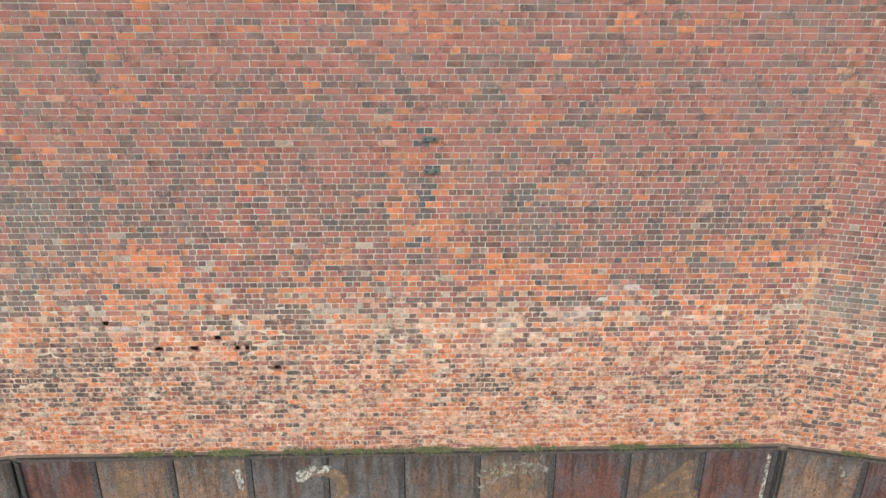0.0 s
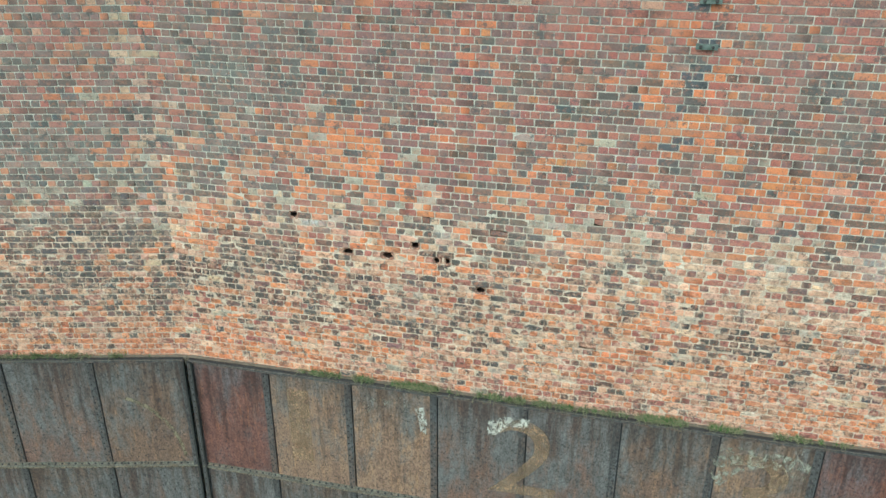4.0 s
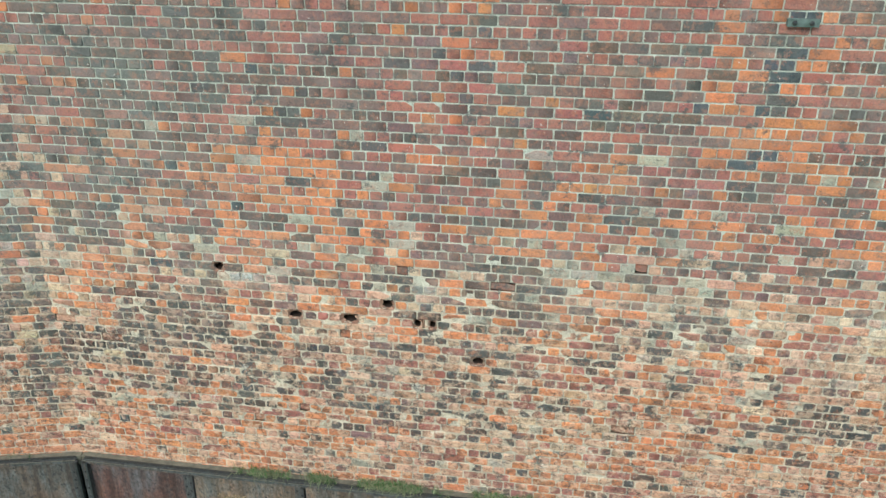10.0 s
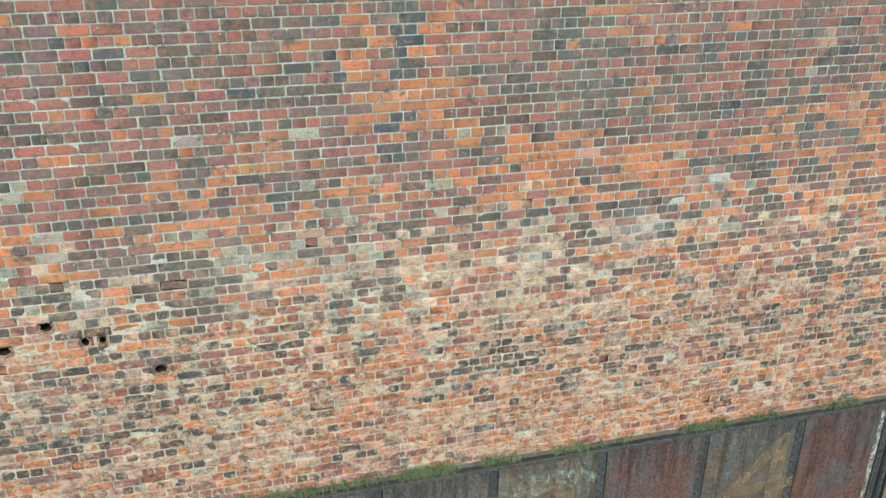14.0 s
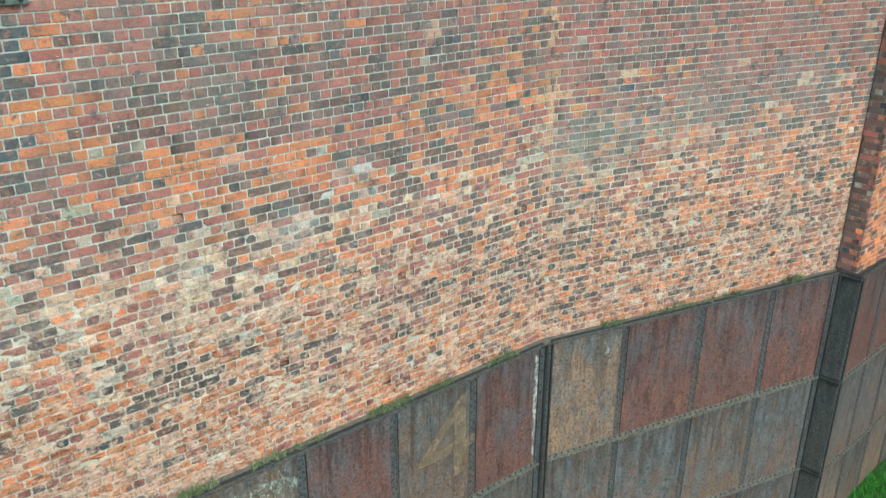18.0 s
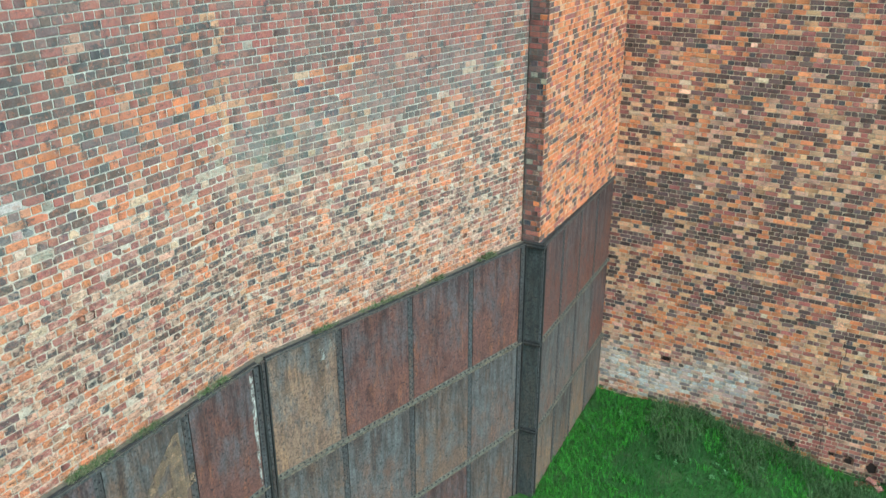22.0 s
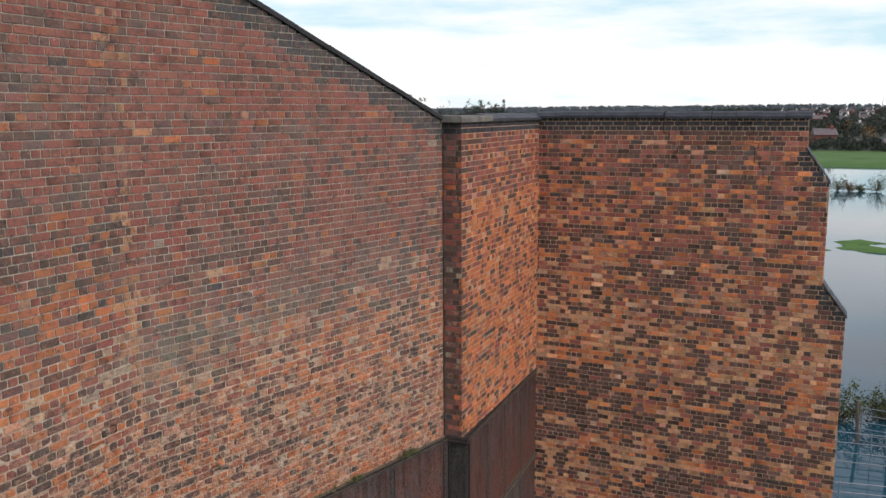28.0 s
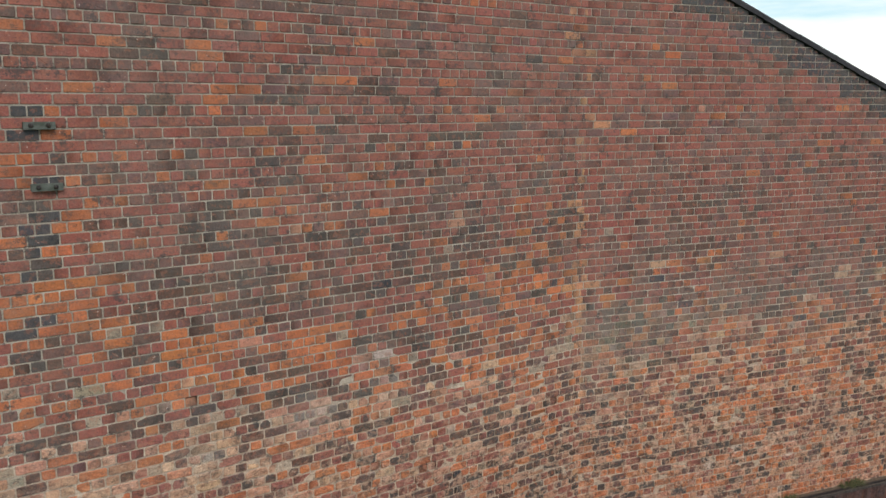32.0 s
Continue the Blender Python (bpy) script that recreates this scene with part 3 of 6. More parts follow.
def paint_main(u, z, w):
    warm = patch(u, z * 1.2, 0.75, 3.1) + 0.5 * patch(u, z, 2.1, 3.7)
    gloom = patch(u, z * 1.3, 0.65, 9.7) + 0.6 * patch(u, z * 1.4, 2.3, 9.1)
    w[1] *= math.exp(1.7 * warm) * (1 + 2.2 * blob(u, z, 2.4, 8.1, 1.0, 0.5) + 1.5 * blob(u, z, 8.0, 9.5, 0.7, 0.3))
    w[1] *= 1 + 3.0 * blob(u, z, 6.25, 9.5, 0.22, 0.7) + 3.0 * blob(u, z, 6.75, 9.6, 0.15, 0.3) + 2.0 * blob(u, z, 10.2, 8.2, 0.6, 0.3)
    grim = math.exp(2.2 * gloom)
    w[3] *= grim * (1 + 2.2 * blob(u, z, 3.0, 6.1, 2.2, 0.5) + 0.8 * blob(u, z, 7.0, 6.0, 1.5, 0.4))
    w[2] *= grim ** 0.6
    w[8] *= grim ** 0.8 * (1 + 1.5 * blob(u, z, 11.4, 8.7, 0.9, 0.7))
    w[5] *= math.exp(2.4 * patch(u, z * 1.3, 0.6, 5.3)) * (1 + 1.3 * blob(u, z, 6.0, 7.2, 1.4, 0.3) + 1.8 * blob(u, z, 8.6, 6.9, 1.0, 0.35))
    w[6] *= math.exp(1.8 * patch(u, z * 1.3, 0.9, 6.3)) * 1.2
    w[5] += 0.9 * blob(u, z, 0.2, 7.6, 0.28, 1.1) + 0.3 * blob(u, z, 0.15, 9.2, 0.2, 0.9)
    w[7] *= 1 + 2.0 * blob(u, z, 4.6, 7.2, 1.4, 0.4) + 2.0 * max(0, patch(u, z, 0.7, 1.9))
    shade = blob(u, z, 1.2, 7.3, 1.1, 1.2) + 0.8 * blob(u, z, 3.9, 8.9, 1.5, 0.7) + 0.5 * blob(u, z, 3.7, 7.3, 1.0, 0.5)
    w[1] *= 1 - 0.45 * min(1, blob(u, z, 3.9, 8.9, 1.5, 0.7))
    w[3] *= 1 + 2.2 * shade
    w[2] *= 1 + 1.8 * shade
    w[8] *= 1 + 1.8 * shade
    east = min(1, max(0, (u - 8.6) / 1.5))
    w[5] *= 1 - 0.5 * east
    w[7] *= 1 - 0.6 * east
    w[0] *= 1 + 0.3 * east
    w[9] += 0.5 * blob(u, z, 12.15, 9.0, 0.12, 3.0)
    if z > 7.8:
        w[5] *= 0.25
        w[6] *= 0.6
    if z > 8.7:
        w[5] *= 0.3
        w[7] *= 0.15
        w[6] *= 0.4
        w[1] *= 0.3 if u > 10.6 else 0.8
    w[3] *= 1 + 2.0 * blob(u, z, 0.9, 8.8, 0.6, 0.5) + 2.2 * blob(u, z, 0.7, 6.3, 0.8, 0.5) + 1.6 * blob(u, z, 1.5, 9.6, 0.8, 0.3)
    w[1] *= 1 + 2.5 * blob(u, z, 9.5, 7.9, 1.6, 0.35) + 2.0 * blob(u, z, 2.9, 8.1, 0.35, 0.6) + 2.0 * blob(u, z, 11.0, 8.5, 0.8, 0.5)
    stack = float(np.interp(z, (8.4, 8.9, 9.3, 9.5), (6.37, 6.40, 6.44, 6.47)))      # blue-black bricks under the wall slot
    if abs(u - stack) < 0.10 and 8.3 < z < 9.5 or abs(u - 6.52) < 0.14 and (9.66 < z < 9.75 or 10.11 < z < 10.2 or 10.0 < z < 10.05):
        w[:] = 0
        w[3], w[4], w[1] = 0.5, 1.2, 0.15
    elif abs(u - 6.2) < 0.2 and 8.5 < z < 9.9 or abs(u - 6.66) < 0.15 and 8.5 < z < 9.8:
        w[1] += 1.0
    return w


def paint_east(u, z, w):
    w[1] *= math.exp(2.0 * patch(u, z, 0.8, 13.1))
    w[8] *= math.exp(2.2 * patch(u, z * 1.5, 0.8, 14.1))
    w[3] *= math.exp(2.6 * patch(u, z * 1.5, 0.9, 15.1))
    w[2] *= 1.4
    w[6] *= 0.9
    w[5] *= 0.6
    w[0] *= 1.3
    w[3] *= 0.9
    w[7] *= 0.5
    if z > 7.9:
        w[0] *= 1.5
        w[1] *= 0.35
        w[3] *= 0.4
    if z > 8.4:
        w[5:8] *= 0.2
    w[3] += 0.12 * blob(u, z, 1.3, 6.7, 1.4, 0.5)
    w[9] += 0.6 * blob(u, z, 0.06, 8.6, 0.10, 3.0)
    if z > TOP_RISE(u) - 0.34:
        w[:] = 0
        w[4], w[3] = 0.9, 0.1
    return w


def TOP_RISE(u):
    return 12.24 - 0.396 * u


def paint_west(u, z, w):
    soot = blob(u, z, 4.4, 6.9, 2.0, 0.9)
    w[7] += 0.22 * blob(u, z, 4.2, 7.4, 1.6, 0.6)
    w[3] *= 2.8 + 3.0 * soot
    w[0] *= 0.8
    w[2] *= 1.4 + soot
    w[5] *= 0.4
    w[6] *= 1 - 0.7 * soot
    w[4] += 0.10 * soot
    w[1] *= (1 + 1.5 * blob(u, z, 4.0, 5.2, 3, 0.4)) * (1 - 0.6 * soot)
    if u > 5.1 and z > 6:
        w[5] += 0.5
    return w


def paint_end(u, z, w):
    w = np.array((0.16, 0.60, 0.02, 0.04, 0.0, 0.0, 0.02, 0.0, 0.10, 0.10))
    if z > 8.8:
        w = np.array((0.42, 0.18, 0.14, 0.05, 0.0, 0.0, 0.05, 0.0, 0.12, 0.04))
    if u < 0.14 and z < 8.9:
        w[8] += 0.5
    if z > 9.86:
        w[:] = 0
        w[4] = 1
    return w


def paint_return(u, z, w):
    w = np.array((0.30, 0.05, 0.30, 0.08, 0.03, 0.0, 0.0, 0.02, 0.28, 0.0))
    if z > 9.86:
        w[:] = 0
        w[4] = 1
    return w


def paint_far(u, z, w):
    dark = np.interp(z, (-1, 0.6, 1.3, 2.2, 2.5, 3.0, 3.4, 3.8, 5.0, 5.2, 6.2, 6.9, 7.6, 8.9, 9.3), (0.32, 0.27, 0.18, 0.22, 0.45, 0.43, 0.27, 0.45, 0.50, 0.20, 0.24, 0.38, 0.42, 0.40, 0.52))
    dark *= 1 + 0.6 * blob(u, z, 0.5, 4.3, 1.2, 0.75) - 0.5 * blob(u, z, 5.0, 5.9, 0.8, 0.9) - 0.6 * blob(u, z, 3.6, 1.7, 1.2, 0.5)
    if u < 0.9 and 5.1 < z < 7.5:
        dark *= 0.6 + 0.7 * (math.sin(z * 14) > 0.2)
    dark = min(0.85, max(0.06, dark))
    dark = 1 / (1 + math.exp(-(math.log(dark / (1 - dark)) + 2.8 * patch(u * 1.2, z * 3.4, 1.0, 21.0) + 3.2 * patch(u * 2.6, z * 6.0, 1.0, 22.0))))
    tan = 0.42 + 1.2 * patch(u * 0.8, z * 2.6, 0.9, 27.0) + 0.4 * blob(u, z, 4.8, 6.2, 0.7, 0.5) + 0.3 * blob(u, z, 3.6, 1.8, 1.2, 0.5) + 0.3 * blob(u, z, 0.4, 6.4, 0.6, 1.0)
    tan = min(0.85, max(0.08, tan)) * float(np.interp(z, (6.6, 7.8, 9.0), (1.0, 0.45, 0.15)))
    rest = 1 - dark
    w = np.array((0.25 * rest, 0.55 * (1 - tan) * rest, 0.52 * dark, 0.10 * dark, 0.0, 0.06 * rest * tan, 0.26 * (1 - tan) * rest, 0.0, 0.52 * dark, 0.74 * tan * rest))
    w[0] += 0.55 * rest * float(np.interp(z, (6.4, 8.2), (0.0, 1.0)))
    w[6] *= float(np.interp(z, (6.4, 8.2), (1.0, 0.3)))
    w[6] += 0.4 * blob(u, z, 1.6, 0.5, 1.8, 0.5)
    w[7] += 0.35 * blob(u, z, 1.5, 0.45, 1.5, 0.45)
    w[1] += 0.5 * blob(u, z, 1.35, 1.6, 0.45, 0.7)
    if z > 9.15:
        w[0] += 0.42
        w[2] += 0.2
        w[9] *= 0.15
        w[1] *= 0.6
    if z < 1.3 and u > 2.8:
        w[0] += 0.45
        w[2] += 0.25
        w[9] *= 0.6
    if z > 9.86:
        w[:] = 0
        w[4] = 1
    for s0, z0, z1 in ((4.97, 8.90, 9.52), (5.37, 6.54, 7.10), (5.77, 2.05, 2.72)):
        if u > far_edge(z) - 0.24 and z0 < z < z1:
            w[:] = 0
            w[4] = 1
    return w


def film_none(u, z):
    return 0.0


def film_main(u, z):
    f = 0.04 * min(1, max(0, (z - 8.8) / 1.2)) + 0.18 * max(0, patch(u, z, 0.45, 41.0)) + 0.2 * max(0, patch(u, z, 1.3, 43.0))
    f += 0.22 * blob(u, z, 1.0, 8.6, 1.3, 1.2) + 0.14 * blob(u, z, 5.4, 7.3, 1.6, 0.5) + 0.08 * blob(u, z, 9.2, 9.4, 1.4, 0.8) + 0.1 * blob(u, z, 11.6, 7.6, 0.8, 0.6)
    return f


def film_east(u, z):
    f = 0.06 + 0.22 * max(0, patch(u, z, 0.6, 45.0)) + 0.5 * blob(u, z, 1.3, 7.6, 1.2, 0.4) + 0.3 * blob(u, z, 3.6, 7.9, 1.4, 0.5) + 0.3 * blob(u, z, 0.4, 7.1, 0.5, 0.5)
    return f * (1 if z < 8.4 else 0.35)


def wear_main(u, z):
    return float(np.interp(z, (4.9, 5.3, 5.8, 6.8, 7.4, 8.2, 12), (0.35, 0.7, 1.0, 0.9, 0.55, 0.18, 0.12)))


def wear_low(u, z):
    return 0.3 if z > 1.2 else 0.6


def outline(a, b, zb, zt, worn, r):
    """A brick's outline with rounded and chipped corners: eight points, anticlockwise."""
    n = len(a)
    js = 0.0007 + 0.0022 * worn
    rim = []
    for cu, cz, su, sz in ((a, zb, 1, 1), (b, zb, -1, 1), (b, zt, -1, -1), (a, zt, 1, -1)):
        ru = 0.004 + np.abs(r.normal(0, 0.003, n)) + worn * np.abs(r.normal(0, 0.010, n))
        rz = np.minimum(0.034, 0.004 + np.abs(r.normal(0, 0.0025, n)) + worn * np.abs(r.normal(0, 0.008, n)))
        bite = r.random(n) < 0.09 * np.clip(worn * 1.6 - 0.3, 0, 1)
        ru = np.where(bite, (b - a) * r.uniform(0.15, 0.42, n), np.minimum(ru, (b - a) * 0.42))
        rz = np.where(bite, (zt - zb) * r.uniform(0.3, 0.49, n), rz)
        ju, jz = np.abs(r.normal(0, 1, n)) * js, np.abs(r.normal(0, 1, n)) * js
        p0, p1 = (cu + su * ju, cz + sz * rz), (cu + su * ru, cz + sz * jz)
        rim += [p0, p1] if su == sz else [p1, p0]
    return rim


BRICK_F = [(16, 17, 18, 23), (18, 19, 22, 23), (19, 20, 21, 22)]
for i in range(8):
    BRICK_F += [(8 + i, 8 + (i + 1) % 8, 16 + (i + 1) % 8, 16 + i), (i, (i + 1) % 8, 8 + (i + 1) % 8, 8 + i)]


def lay(fr, z0, z1, span, paint, wear, hollows=(), near=None, seed=1, splashes=(), gauge=(CH, PITCH), gain=1.0, film=film_none):
    """English bond between two heights. Returns the joined bricks (places, faces, tints) and the list of those kept as pieces."""
    ch, pitch = gauge
    r = np.random.default_rng(seed)
    rects, cols, worn, kept = [], [], [], []
    k = 0
    while z0 + k * ch < z1 - 0.02:
        zb = z0 + k * ch
        zt, zm = zb + ch - JOINT, zb + ch / 2
        lo, hi = span(zm)
        heads = k % 2 == 0 if zm < 9.95 else k % 4 == 0
        step = pitch / 2 if heads else pitch
        u = math.floor(lo / pitch) * pitch - (pitch * 0.25 if heads else pitch * 0.5 * (k // 2 % 2) * (zm > 9.95))
        shift = r.normal(0, 0.012)
        while u < hi:
            a, b = max(u + shift, lo), min(u + shift + step - JOINT, hi)
            u += step
            if b - a < 0.035:
                continue
            um = (a + b) / 2
            for h0, h1, g0, g1 in hollows:
                if g0 < zm < g1 and a < h1 and b > h0:
                    if h0 - a > b - h1:
                        b = h0 - 0.004
                    else:
                        a = h1 + 0.004
            if b - a < 0.03:
                continue
            um = (a + b) / 2
            w = np.clip(paint(um, zm, mix_at(zm + 0.5 * patch(um, zm, 0.7, 2.0))), 0, None)
            if gauge[0] != CH and zm < 9.8:      # in the wing wall it is the headers that are dark
                w[[2, 3, 8]] *= 2.0 if heads else 0.6
            c = PALETTE[r.choice(10, p=w / w.sum())] * math.exp(r.normal(0, 0.10 if gauge[0] == CH else 0.17)) * (1 + r.normal(0, 0.035, 3)) * gain
            if gauge[0] != CH and c[0] < 0.24:
                c = c * 0.78
            if zm > 7.2 and c[0] > 0.33 and gauge[0] == CH and paint is not paint_end:      # higher up the orange bricks are duller
                c = c * (1 - 0.20 * min(1, (zm - 7.2) / 1.6))
            if zm < 7.4 and c[0] > 0.2 and gauge[0] == CH and paint is not paint_end:
                c = c * (1 + 0.16 * min(1, (7.4 - zm) / 0.8))
            c = c + (FILM * math.exp(r.normal(0, 0.12)) - c) * min(0.85, film(um, zm) * r.uniform(0.5, 1.4)) * (1 if zm > 7 else 0.5)
            for su_, sz_, ru_, rz_, much in splashes:
                c = c + (np.array((0.60, 0.56, 0.50)) - c) * min(0.95, much * r.uniform(0.0, 1.9)) * blob(um, zm, su_, sz_, ru_, rz_)
            e = wear(um, zm)
            if near and near[0] < a and b < near[1] and near[2] < zm < near[3] and len(kept) < 300:
                kept.append((um, zm, b - a, c, e))
                continue
            rects.append((a, b, zb, zt))
            cols.append(c)
            worn.append(e)
        k += 1
    rects, cols, worn = np.array(rects), np.array(cols), np.array(worn)
    n = len(rects)
    a, b, zb, zt = rects.T
    out = r.normal(0.001, 0.0014, n) - worn * np.abs(r.normal(0, 0.0025, n))
    deep = r.random(n) < 0.03 * np.clip(worn - 0.3, 0, 1)
    out[deep] = -r.uniform(0.006, 0.018, deep.sum())
    cols[deep] = cols[deep] * 0.5 + np.array((0.30, 0.095, 0.05)) * 0.5
    out[~deep] = np.maximum(out[~deep], -0.0015 - 0.003 * worn[~deep])
    bev = 0.0026 + worn * r.uniform(0.001, 0.005, n)
    V = np.zeros((n, 24, 3))
    T = np.zeros((n, 24, 3))
    rim = outline(a, b, zb, zt, worn, r)
    # a broken brick slopes away towards one end or one corner
    tilt = np.where(r.random(n) < 0.30 * np.clip(worn - 0.4, 0, 1), r.uniform(0.006, 0.022, n), 0.0) + np.where(deep, r.uniform(0.0, 0.02, n), 0.0)
    spalls = [(q_[0], q_[1], q_[2], q_[3]) for q_ in rects[deep]]
    way = r.uniform(0, 2 * math.pi, n)
    # one end of a brick is often burnt darker
    burnt = np.where(r.random(n) < 0.34, r.uniform(0.2, 0.62, n), 0.06)
    side = r.choice((-1.0, 1.0), n)
    mu, mz, hu, hz = (a + b) / 2, (zb + zt) / 2, (b - a) / 2, (zt - zb) / 2
    for i, (uu, zz) in enumerate(rim):
        fu, fz = (uu - mu) / hu, (zz - mz) / hz
        drop = np.clip(fu * np.cos(way) + fz * np.sin(way), 0, 1) * tilt
        V[:, i] = fr.at(uu, np.minimum(-0.05, out - drop - 0.02), zz)
        V[:, 8 + i] = fr.at(uu, out - bev - drop, zz)
        V[:, 16 + i] = fr.at(mu + (uu - mu) * (1 - bev / hu), out - drop + np.clip(r.normal(0, 1, n) * (0.0008 + 0.001 * worn), -0.002, 0.002), mz + (zz - mz) * (1 - bev / hz))
        dim = 1 - burnt * np.clip(0.5 + 0.9 * side * fu + r.normal(0, 0.12, n), 0, 1)
        T[:, i] = T[:, 8 + i] = cols * dim[:, None] * 0.92
        T[:, 16 + i] = cols * dim[:, None]
    F = (np.array(BRICK_F)[None] + 24 * np.arange(n)[:, None, None]).reshape(-1, 4)
    return V.reshape(-1, 3), F, T.reshape(-1, 3), kept, spalls


def mortar_skin(fr, z0, z1, span, wear, hollows=(), seed=3, lime=None, ch=CH, mat=None):
    """The joints' surface behind the bricks' faces, course by course, open at the hollows."""
    r = np.random.default_rng(seed)
    v, f = [], []
    k = 0
    while z0 + k * ch < z1:
        zb, zt = z0 + k * ch, min(z0 + (k + 1) * ch, z1)
        lo, hi = span((zb + zt) / 2)
        cuts = np.unique(np.concatenate([np.arange(lo, hi, 0.22), [hi]] + [[h0, h1] for h0, h1, g0, g1 in hollows if g0 < (zb + zt) / 2 < g1 and lo < h0 < hi]))
        for a, b in zip(cuts[:-1], cuts[1:]):
            m_ = (a + b) / 2
            if any(h0 - 1e-4 < m_ < h1 + 1e-4 and g0 < (zb + zt) / 2 < g1 for h0, h1, g0, g1 in hollows):
                continue
            i = len(v)
            for uu, zz in ((a, zb), (b, zb), (b, zt), (a, zt)):
                v.append(fr.at(uu, -0.0062 - 0.004 * wear(uu, zz), zz))
            f.append((i, i + 1, i + 2, i + 3))
        k += 1
    v = np.array(v)
    sooty = np.clip((v[:, 2:3] - 8.6) / 1.6, 0, 1) * 0.16
    low = np.clip((7.9 - v[:, 2:3]) / 1.2, 0, 1)
    tint = (np.array((0.39, 0.37, 0.305)) * (1 - low) + np.array((0.52, 0.405, 0.30)) * low) * (1 - sooty) * np.exp(r.normal(0, 0.10, (len(v) // 4, 1))).repeat(4, 0)
    if lime is not None:
        tint = np.tile(np.array(lime), (len(v), 1)) * np.exp(r.normal(0, 0.14, (len(v) // 4, 1))).repeat(4, 0)
    return mesh_of("joints", v, f, mat or MORTAR, tint)


def prism(name, fr, poly, o0, o1, mat, tint=None):
    n = len(poly)
    v = [tuple(fr.at(u, o, z)) for o in (o1, o0) for u, z in poly]
    f = [tuple(range(n)), tuple(range(2 * n - 1, n - 1, -1))] + [(i + n, (i + 1) % n + n, (i + 1) % n, i) for i in range(n)]
    me = mesh_of(name, v, f, mat, None if tint is None else np.tile(tint, (2 * n, 1)))
    return me


PIECES = {}


def piece_mesh(length, c, e, which, ch=CH, mat=None):
    """A shared brick for the pieces laid one by one: by length, tint, wear and shape."""
    tone = tuple(np.round(np.log(c) * 6).astype(int).tolist())
    key = (round(length / 0.012), tone, e > 0.5, which, ch)
    if key not in PIECES:
        r = np.random.default_rng(key[0] * 977 + sum(tone) % 97 + 200 + which * 7)
        hx, hz = key[0] * 0.012 / 2, (ch - JOINT) / 2
        one = np.ones(1)
        rim = outline(-hx * one, hx * one, -hz * one, hz * one, (0.8 if e > 0.5 else 0.25) * one, r)
        bev = 0.003 + (0.003 if e > 0.5 else 0.0)
        v = [(u[0], -0.05, z[0]) for u, z in rim] + [(u[0], -bev, z[0]) for u, z in rim]
        v += [(u[0] * (1 - bev / hx), r.normal(0, 0.001), z[0] * (1 - bev / hz)) for u, z in rim]
        c_ = np.exp(np.array(tone) / 6)
        burnt = r.uniform(0.2, 0.6) if r.random() < 0.34 else 0.06
        dim = np.array([1 - burnt * min(1, max(0, 0.5 + 0.9 * p_[0] / hx + r.normal(0, 0.12))) for p_ in v])
        PIECES[key] = mesh_of("brick", v, BRICK_F, mat or BRICK, c_[None] * dim[:, None])
    return PIECES[key]


LAID = []      # brick pieces are linked at the end of the file


def brick_wall(name, label, fr, z0, z1, span, paint, wear, poly, hollows=(), near=None, thick=0.5, core=0.02, seed=1, splashes=(), lime=None, gauge=(CH, PITCH), gain=1.0, film=film_none, mats=None):
    bmat, mmat = mats or (BRICK, MORTAR)
    wall = thing(name, prism(name, fr, poly, -thick, -core, mmat, (0.30, 0.29, 0.25)), label, "wall", "structure")
    v, f, c, kept, spalls = lay(fr, z0, z1, span, paint, wear, hollows, near, seed, splashes, gauge, gain, film)
    part("joints", mortar_skin(fr, z0, z1, span, wear, list(hollows) + spalls, seed + 50, lime, gauge[0], mmat), mmat, wall, "pale lime mortar joints")
    tagged(part("brickwork", mesh_of("brickwork", v, f, bmat, c), bmat, wall, "weathered red, orange and blue-black bricks"), kind="stuff")
    LAID.append((wall, fr, kept, seed, gauge[0], bmat))
    for h0, h1, g0, g1 in hollows:
        # the lining is coloured near-black for the shade deep in the hole
        vv = [tuple(fr.at(u, o, z)) for o in (-0.01, -core + 0.002) for u, z in ((h0, g0), (h1, g0), (h1, g1), (h0, g1))]
        part("hole", mesh_of("hole", vv, [(4, 5, 6, 7), (0, 1, 5, 4), (1, 2, 6, 5), (2, 3, 7, 6), (3, 0, 4, 7)], CAVITY_SHADE), CAVITY_SHADE, wall, "dark hole left by a missing brick")
        rr = np.random.default_rng(int(h0 * 100) + int(g0 * 10))
        ring_o, ring_i, mu, mz = [], [], (h0 + h1) / 2, (g0 + g1) / 2
        for q_ in range(14):
            an = q_ * 2 * math.pi / 14
            cu, cz = math.cos(an), math.sin(an)
            k_ = 1 / max(abs(cu), abs(cz))
            ring_o.append(tuple(fr.at(mu + cu * k_ * ((h1 - h0) / 2 + 0.012), -0.001, mz + cz * k_ * ((g1 - g0) / 2 + 0.010))))
            rad = rr.uniform(0.62, 1.0)
            ring_i.append(tuple(fr.at(mu + cu * rad * (h1 - h0) * 0.52, -rr.uniform(0.012, 0.03), mz + cz * rad * (g1 - g0) * 0.52)))
        part("broken_rim", mesh_of("broken_rim", ring_o + ring_i, [(q_, (q_ + 1) % 14, 14 + (q_ + 1) % 14, 14 + q_) for q_ in range(14)], bmat, np.tile((0.26, 0.12, 0.075), (28, 1)) * rr.uniform(0.5, 1.2, (28, 1))), bmat, wall, "ragged broken brick round a hole")
    return wall


